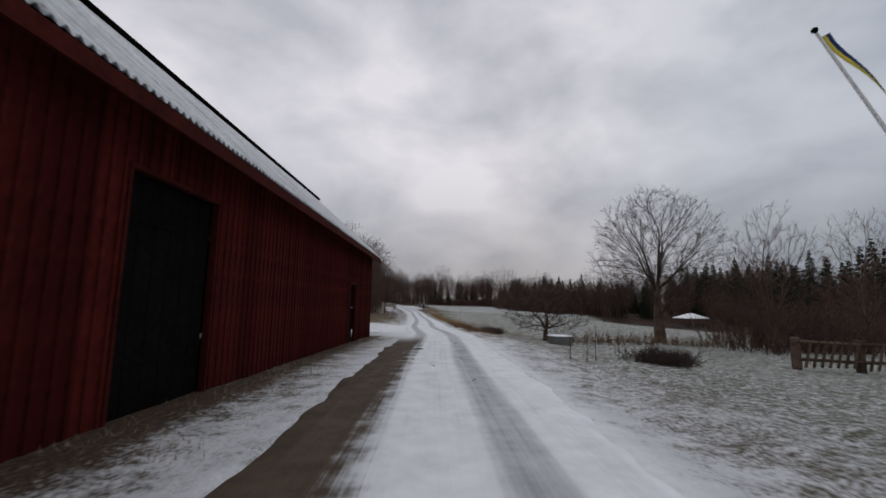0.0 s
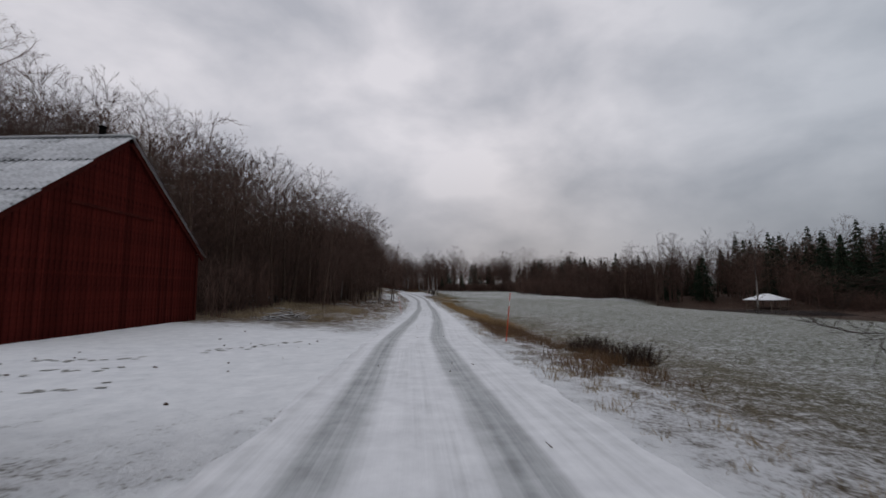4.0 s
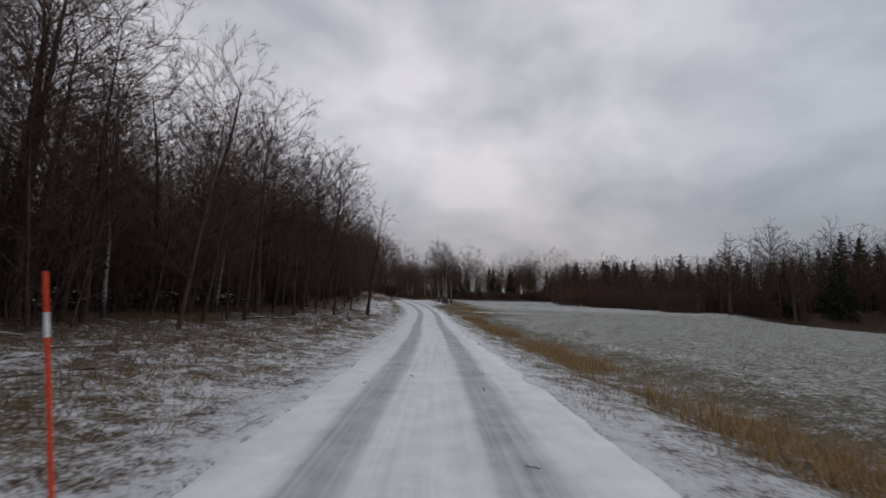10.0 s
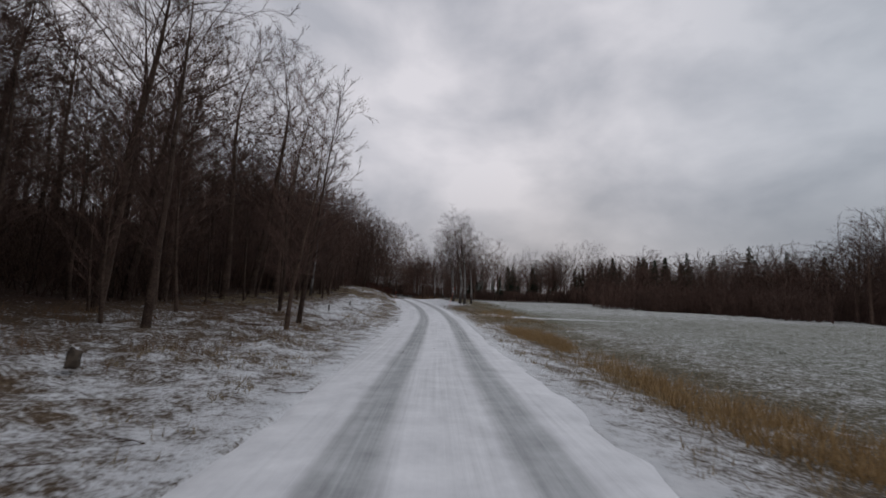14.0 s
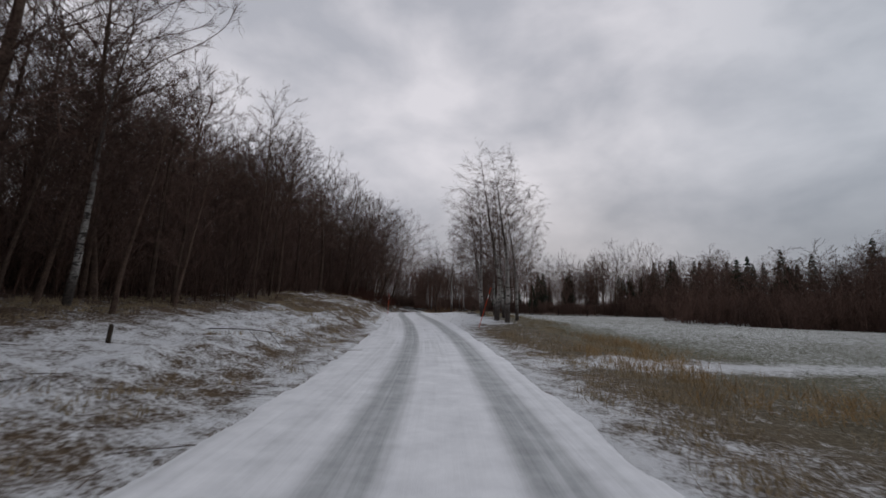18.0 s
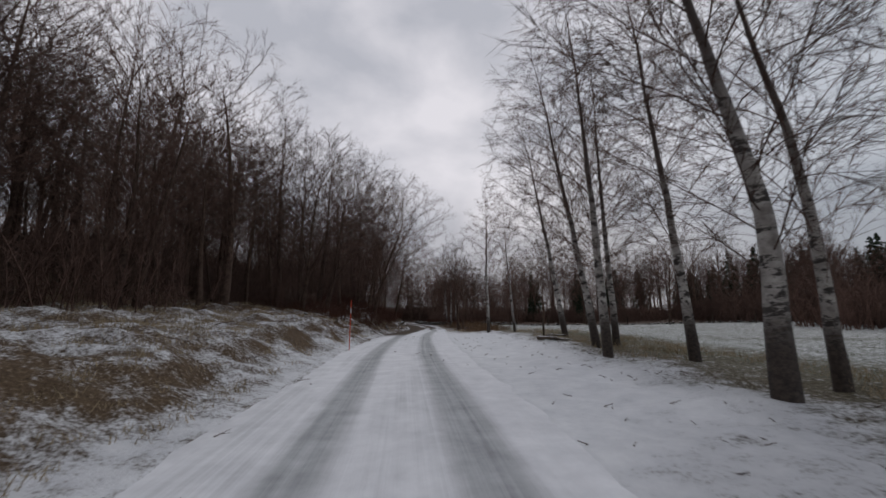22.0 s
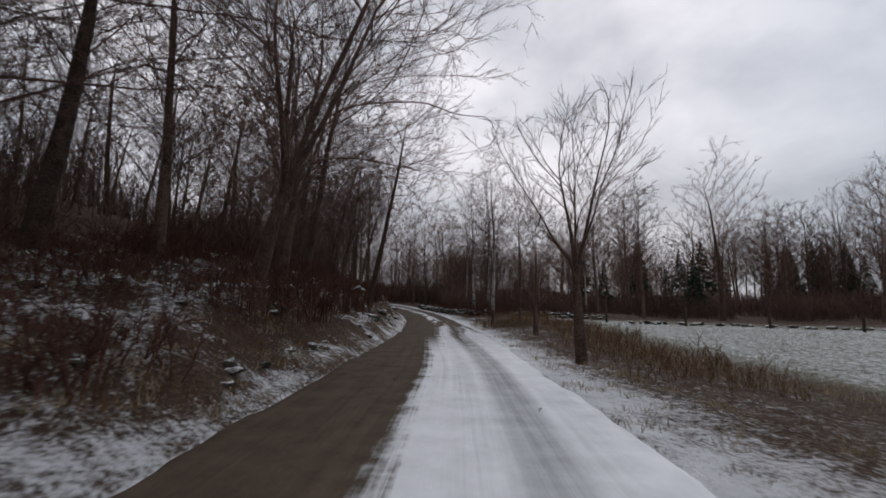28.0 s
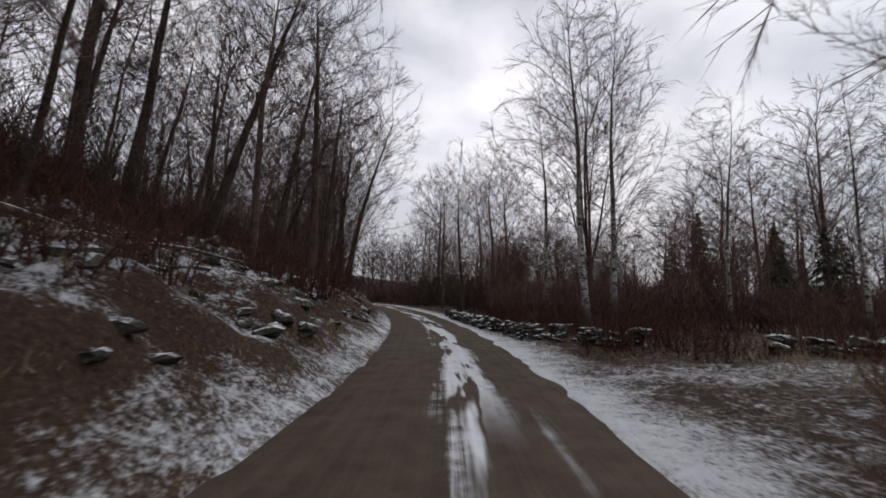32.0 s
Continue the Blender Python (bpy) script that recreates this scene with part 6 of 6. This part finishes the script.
for k in range(60):
    y = br.uniform(56, 192)
    d = br.uniform(4.6, 10)
    x = float(road_x(y)) - d
    tb = Tubes()
    ln = br.uniform(0.8, 2.4)
    p, dd = bend(br, (0, 0, 0.05), (1, 0, 0.04), ln, 4, 0.14, 0.0)
    tb.add(p, np.linspace(0.017, 0.005, 5), 5)
    for _ in range(5):
        q = p[int(br.integers(1, 4))]
        tw, _e = bend(br, q, sideways(br, dd, 0.8, br.uniform(0, 3.14)), ln * 0.35, 2, 0.1, 0.03)
        tb.add(tw, [0.008, 0.006, 0.003], 4)
    t = tagged(new("fallen_branch"), "fallen dead branch with twigs lying in the grass", "branch", "fallen branches")
    o = new("limb", tb.mesh("limb", M_ROCKWOOD if k % 3 == 0 else M_BARK))
    o.parent = t
    t.matrix_basis = pose(x, y, ground_z(x, y), 0, 0, br.uniform(0, 360))
o = new("tree_stump", rock_mesh("tree_stump", 340, 0.12, 0.12, 0.22, M_ROCKWOOD))
o.matrix_basis = pose(-9.8, 85.0, ground_z(-9.8, 85.0) + 0.15)
tagged(o, "short rotten tree stump in snowy grass", "stump")


def fallen_twigs(name, spots, lo, hi, seed, label):
    """Thin forked twigs lying flat, joined into one object."""
    r = np.random.default_rng(seed)
    t = Tubes()
    for x, y in spots:
        ln, a = r.uniform(lo, hi), r.uniform(0, 6.28)
        off = abs(x - float(road_x(y)))
        z = (float(road_z(y)) + 0.05 if off < 1.8 else ground_z(x, y) + 0.012)
        p, d = bend(r, (x, y, z), (math.cos(a), math.sin(a), 0.0), ln, 3, 0.12, 0.0)
        p = [np.array([q[0], q[1], z + 0.006 + 0.012 * k]) for k, q in enumerate(p)]
        t.add(p, np.linspace(0.006, 0.0025, 4), 3)
        for _ in range(3):
            q = p[int(r.integers(0, 3))]
            e = q + np.array([math.cos(a + r.uniform(-1, 1)), math.sin(a + r.uniform(-1, 1)), 0.02]) * ln * 0.4
            t.add([q, e], [0.0035, 0.002], 3)
    o = new(name, t.mesh(name, M_BARK))
    return tagged(o, label, "twigs", "fallen twigs", "stuff")


tw = np.random.default_rng(90)
fallen_twigs("fallen_twigs", [(float(road_x(y)) + tw.uniform(2.0, 5.4), y + 0.6 * math.sin(9 * y)) for y in tw.uniform(122, 144, 150)], 0.03, 0.15, 91, "dark birch twigs scattered over the snowy pull-out")
fallen_twigs("fallen_twigs", [(float(road_x(y)) - tw.uniform(1.8, 7.0), y) for y in tw.uniform(48, 196, 420)], 0.12, 0.6, 92, "dead twigs lying along the snowy verge")
fallen_twigs("fallen_twigs", [(float(road_x(y)) + tw.uniform(-1.6, 1.6), y) for y in tw.uniform(8, 170, 60)], 0.04, 0.14, 93, "small bits of twig and leaf lying on the snowy lane")
tb = Tubes()
tb.add([(0, 0, 0), (0, 0, 0.012), (0, 0, 0.016), (0, 0, 0.017)], [0.16, 0.16, 0.14, 0.005], 20)
o = new("valve_cover", tb.mesh("valve_cover", M_DARKWOOD))
o.matrix_basis = pose(-0.77, 14.49, float(road_z(14.49)) + 0.028)
tagged(o, "small dark iron valve cover set in the lane", "valve cover")
def footprints(trails, seed):
    """Trodden prints where the grass shows through the snow."""
    r = np.random.default_rng(seed)
    vs, fs = [], []
    for x0, y0, x1, y1 in trails:
        n = int(math.hypot(x1 - x0, y1 - y0) / 0.19)
        a = math.atan2(y1 - y0, x1 - x0)
        for k in range(n):
            u = (k + r.uniform(-0.2, 0.2)) / n
            side = 0.11 if k % 2 else -0.11
            cx = x0 + (x1 - x0) * u - side * math.sin(a) + r.normal(0, 0.12)
            cy = y0 + (y1 - y0) * u + side * math.cos(a) + r.normal(0, 0.12)
            z, b, i0 = ground_z(cx, cy), a + r.normal(0, 0.2), len(vs)
            for q in range(9):
                w = q * 2 * math.pi / 9
                px, py = r.uniform(0.06, 0.13) * math.cos(w), r.uniform(0.03, 0.07) * math.sin(w)
                gx, gy = cx + px * math.cos(b) - py * math.sin(b), cy + px * math.sin(b) + py * math.cos(b)
                vs.append((gx, gy, ground_z(gx, gy) + 0.012))
            vs.append((cx, cy, z + 0.02))
            fs += [(i0 + q, i0 + (q + 1) % 9, i0 + 9) for q in range(9)]
    o = mesh_object("footprints", vs, fs, M_TRODDEN)
    return tagged(o, "trail of dark footprints trodden through the thin snow", "footprints", "footprints on the yard", "stuff")


M_TRODDEN = simple("trodden_frozen_grass", (0.10, 0.095, 0.08), (0.42, 0.42, 0.41), 9.0, 0.9, bump=0.3)
footprints([(-10.5, 31.0, -6.8, 32.2), (-8.0, 29.6, -5.6, 30.6)], 95)
footprints([(-6.9, 34.6, -5.2, 37.6), (-9.6, 33.0, -7.4, 33.6)], 96)
HEAP = Tubes()
hp = np.random.default_rng(97)
for k in range(90):
    a, rr = hp.uniform(0, 6.28), hp.uniform(0, 1) ** 0.6
    x, y = 1.3 * rr * math.cos(a), 0.9 * rr * math.sin(a)
    z = 0.62 * (1 - rr * rr) * hp.uniform(0.3, 1.0)
    b = hp.uniform(0, 6.28)
    p, _e = bend(hp, (x, y, z), (math.cos(b), math.sin(b), hp.normal(-0.1, 0.15)), hp.uniform(0.5, 1.3), 3, 0.12, -0.05)
    HEAP.add(p, np.linspace(hp.uniform(0.012, 0.035), 0.006, 4), 4)
o = new("brush_heap", HEAP.mesh("brush_heap", M_ROCKWOOD))
o.matrix_basis = pose(-9.2, 46.0, ground_z(-9.2, 46.0), 0, 0, 20)
tagged(o, "heap of cut branches dusted with snow beside the yard", "brush heap")
yd = np.random.default_rng(94)
YARD_CLOD = [rock_mesh("clod", 360 + k, 1.0, 0.8, 0.5, M_BARK, 1) for k in range(3)]
for k in range(24):
    y = yd.uniform(27.5, 44)
    x = float(road_x(y)) - yd.uniform(2.4, 9.0)
    sc = yd.uniform(0.02, 0.055)
    o = new("clod", YARD_CLOD[k % 3])
    o.matrix_basis = pose(x, y, ground_z(x, y) + 0.2 * sc, 0, 0, yd.uniform(0, 360)) @ Matrix.Diagonal((sc * 1.4, sc, sc, 1))
    tagged(o, "small dark clod of earth on the snowy yard", "clod", "clods on the yard")


# ---------------------------------------------------------------- pond and pavilion
def pond():
    tb = Tubes()
    vs, fs = [(0, 0, 0)], []
    n = 48
    for k in range(n):
        a = 2 * math.pi * k / n
        w = 1 + 0.12 * math.sin(3 * a + 1) + 0.06 * math.sin(7 * a)
        vs.append((15 * w * math.cos(a), 17 * w * math.sin(a), 0))
        fs.append((0, 1 + k, 1 + (k + 1) % n))
    o = mesh_object("water", vs, fs, M_WATER)
    o.matrix_basis = pose(60, 112, -3.72)
    tagged(o, "dark still pond water beyond the field", "water", kind="structure")


def water_material():
    m, n, l, b = material("pond_water")
    co = n.new("ShaderNodeTexCoord").outputs["Object"]
    f = noise_node(n, l, co, 1.5, 4)
    l.new(ramp_node(n, l, f, ((0.35, (0.03, 0.035, 0.04)), (0.65, (0.07, 0.078, 0.085)))), b.inputs["Base Color"])
    b.inputs["Roughness"].default_value = 0.08
    bump_node(n, l, f, b, 0.05, 0.02)
    return m


M_WATER = water_material()
pond()


def pavilion(x, y, w, turn):
    t = tagged(new("garden_pavilion"), "open garden pavilion with a white snow-covered hipped roof", "pavilion")
    h = 2.3
    for i in range(3):
        for j in range(3):
            if (i, j) != (1, 1):
                px, py = (i - 1) * w * 0.44, (j - 1) * w * 0.3
                part("post", boxes((px - 0.08, px + 0.08, py - 0.08, py + 0.08, -0.4, h), bevel=0.01), M_GREYWOOD, t)
    bm = bmesh.new()
    a, b = w * 0.5, w * 0.36
    low = [bm.verts.new(p) for p in ((-a, -b, h), (a, -b, h), (a, b, h), (-a, b, h))]
    mid = [bm.verts.new(p) for p in ((-a, -b, h + 0.14), (a, -b, h + 0.14), (a, b, h + 0.14), (-a, b, h + 0.14))]
    top = [bm.verts.new(p) for p in ((-a * 0.25, 0, h + 1.5), (a * 0.25, 0, h + 1.5))]
    bm.faces.new(low[::-1])
    for k in range(4):
        bm.faces.new((low[k], low[(k + 1) % 4], mid[(k + 1) % 4], mid[k]))
    bm.faces.new((mid[0], mid[1], top[1], top[0]))
    bm.faces.new((mid[2], mid[3], top[0], top[1]))
    bm.faces.new((mid[1], mid[2], top[1]))
    bm.faces.new((mid[3], mid[0], top[0]))
    part("roof", bm, M_SNOW, t, "hipped roof covered with snow")
    part("floor_deck", boxes((-w * 0.46, w * 0.46, -w * 0.32, w * 0.32, -0.1, 0.08)), M_GREYWOOD, t)
    for s in (-1, 1):
        part("balustrade", boxes((-w * 0.43, w * 0.43, s * w * 0.3 - 0.03, s * w * 0.3 + 0.03, 0.75, 0.85), (-w * 0.43, w * 0.43, s * w * 0.3 - 0.03, s * w * 0.3 + 0.03, 0.2, 0.28)), M_GREYWOOD, t)
    t.matrix_basis = pose(x, y, ground_z(x, y), 0, 0, turn)


pavilion(73, 127, 8.5, 30)


# ---------------------------------------------------------------- dry grass
def grass(name, spots, low, high, spread, blades, mat, seed, label, group):
    """Tufts of stiff blades, each a slim three-sided spike, joined into one object."""
    r = np.random.default_rng(seed)
    n = len(spots) * blades
    sp = np.repeat(np.array([(x, y, ground_z(x, y)) for x, y in spots]), blades, axis=0)
    base = sp + np.stack([r.normal(0, spread, n), r.normal(0, spread, n), np.full(n, -0.03)], -1)
    h = r.uniform(low, high, n)
    tip = base + np.stack([r.normal(0, 0.38, n) * h, r.normal(0, 0.38, n) * h, h], -1)
    w = 0.004 + 0.006 * r.uniform(0, 1, n)
    a = r.uniform(0, 6.28, n)
    ring = [base + np.stack([np.cos(a + q) * w, np.sin(a + q) * w, np.zeros(n)], -1) for q in (0, 2.1, 4.2)]
    v = np.stack([*ring, tip], 1).reshape(-1, 3)
    i = np.arange(n)[:, None] * 4
    f = np.concatenate([i + [[0, 1, 3]], i + [[1, 2, 3]], i + [[2, 0, 3]]])
    me = bpy.data.meshes.new(name)
    me.from_pydata(v.tolist(), [], f.tolist())
    me.materials.append(mat)
    return tagged(new(name, me), label, "grass", group, "stuff")


def strip(count, y_of, off_of, seed):
    r = np.random.default_rng(seed)
    y = r.uniform(*y_of, count)
    x = road_x(y) + r.uniform(*off_of, count)
    # clustered: keep where a slow wave is high
    k = np.sin(0.9 * x + 0.6 * y) + np.sin(0.37 * y - 1.3 * x) + r.normal(0, 0.8, count) > -0.4
    return list(zip(x[k].tolist(), y[k].tolist()))


M_PALE = simple("bleached_grass", (0.17, 0.13, 0.078), (0.42, 0.335, 0.215), 3.0, 0.9)
M_GREENISH = simple("frosted_green_grass", (0.07, 0.085, 0.045), (0.17, 0.18, 0.11), 3.0, 0.9)
grass("dry_grass", strip(1300, (48, 104), (3.8, 5.6), 61) + strip(110, (108, 120), (4.2, 7.5), 78), 0.12, 0.5, 0.17, 20, M_STRAW, 1, "golden dry grass along the ditch", "dry grass")
grass("dry_grass", strip(480, (32, 54), (3.0, 5.2), 62), 0.12, 0.45, 0.14, 18, M_RUSSET, 2, "russet dry stalks along the ditch", "dry grass")
grass("dry_grass", strip(1000, (22, 114), (2.3, 4.3), 63) + strip(350, (153, 192), (2.2, 4.3), 73), 0.05, 0.17, 0.11, 16, M_PALE, 3, "short bleached grass poking through snow", "verge grass")
grass("dry_grass", strip(1500, (46, 192), (-4.9, -2.5), 64), 0.05, 0.18, 0.11, 16, M_PALE, 4, "short bleached grass poking through snow", "verge grass")
grass("dry_grass", strip(1100, (46, 99), (-11, -4), 65), 0.1, 0.35, 0.16, 14, M_RUSSET, 5, "brown dead grass and stalks beside the wood", "dry grass")
grass("dry_grass", strip(700, (99, 121), (-12, -8), 79) + strip(1100, (119, 146), (-9.5, -4.6), 66), 0.06, 0.22, 0.16, 18, M_PALE, 6, "bleached long grass on the bank", "dry grass")
grass("dry_grass", strip(1200, (116, 192), (5.6, 9.5), 67) + strip(380, (104, 121), (2.6, 8), 77), 0.07, 0.3, 0.16, 16, M_PALE, 7, "bleached long grass under the birches", "dry grass")
grass("dry_grass", strip(420, (46, 60), (-11.5, -4.6), 75), 0.2, 0.6, 0.22, 24, M_PALE, 21, "tall bleached dead grass tussocks bent over", "dry grass")
grass("dry_grass", strip(2600, (14, 180), (6, 36), 68), 0.05, 0.16, 0.14, 14, M_GREENISH, 8, "short frosted grass of the field", "field grass")
grass("dry_grass", strip(300, (-4, 24), (-3.6, -2.3), 69), 0.03, 0.12, 0.14, 12, M_PALE, 9, "short bleached grass along the barn wall", "verge grass")
grass("dry_grass", strip(1500, (140, 196), (-9, -2.8), 70), 0.08, 0.3, 0.15, 14, M_LEAF, 10, "dead bracken and litter on the bank", "dry grass")


# ---------------------------------------------------------------- boards of the two red buildings
def board_mesh(h, w, name="board"):
    bm = boxes((0, 0.028, -w / 2 + 0.0006, w / 2 - 0.0006, 0, h), (0.0285, 0.048, w / 2 - 0.028, w / 2 + 0.026, 0, h))
    me = bpy.data.meshes.new(name)
    bm.to_mesh(me)
    bm.free()
    me.materials.append(M_RED)
    return me


FULL, OVER_TALL, OVER_SMALL = board_mesh(4.15, 0.2), board_mesh(0.84, 0.2), board_mesh(1.64, 0.2)
for k in range(180):
    y = -13.9 + 0.2 * k
    if y > 21.95:
        break
    if 4.82 < y < 6.93:
        me, z = OVER_TALL, 2.96
    elif 17.02 < y < 18.23:
        me, z = OVER_SMALL, 2.16
    else:
        me, z = FULL, -0.35 - 0.03 * math.sin(1.7 * k)
    shared("board", me, barn, pose(-3.75, y, z))
yr, zt = 39.15, 6.75
for k in range(47):
    y = 34.5 + 0.2 * k
    top = 2.85 + (zt - 2.85) * (1 - abs(y - yr) / 4.75)
    shared("board", board_mesh(top - 0.12 + 0.55, 0.2), shed, pose(-12.8, y, -0.55))
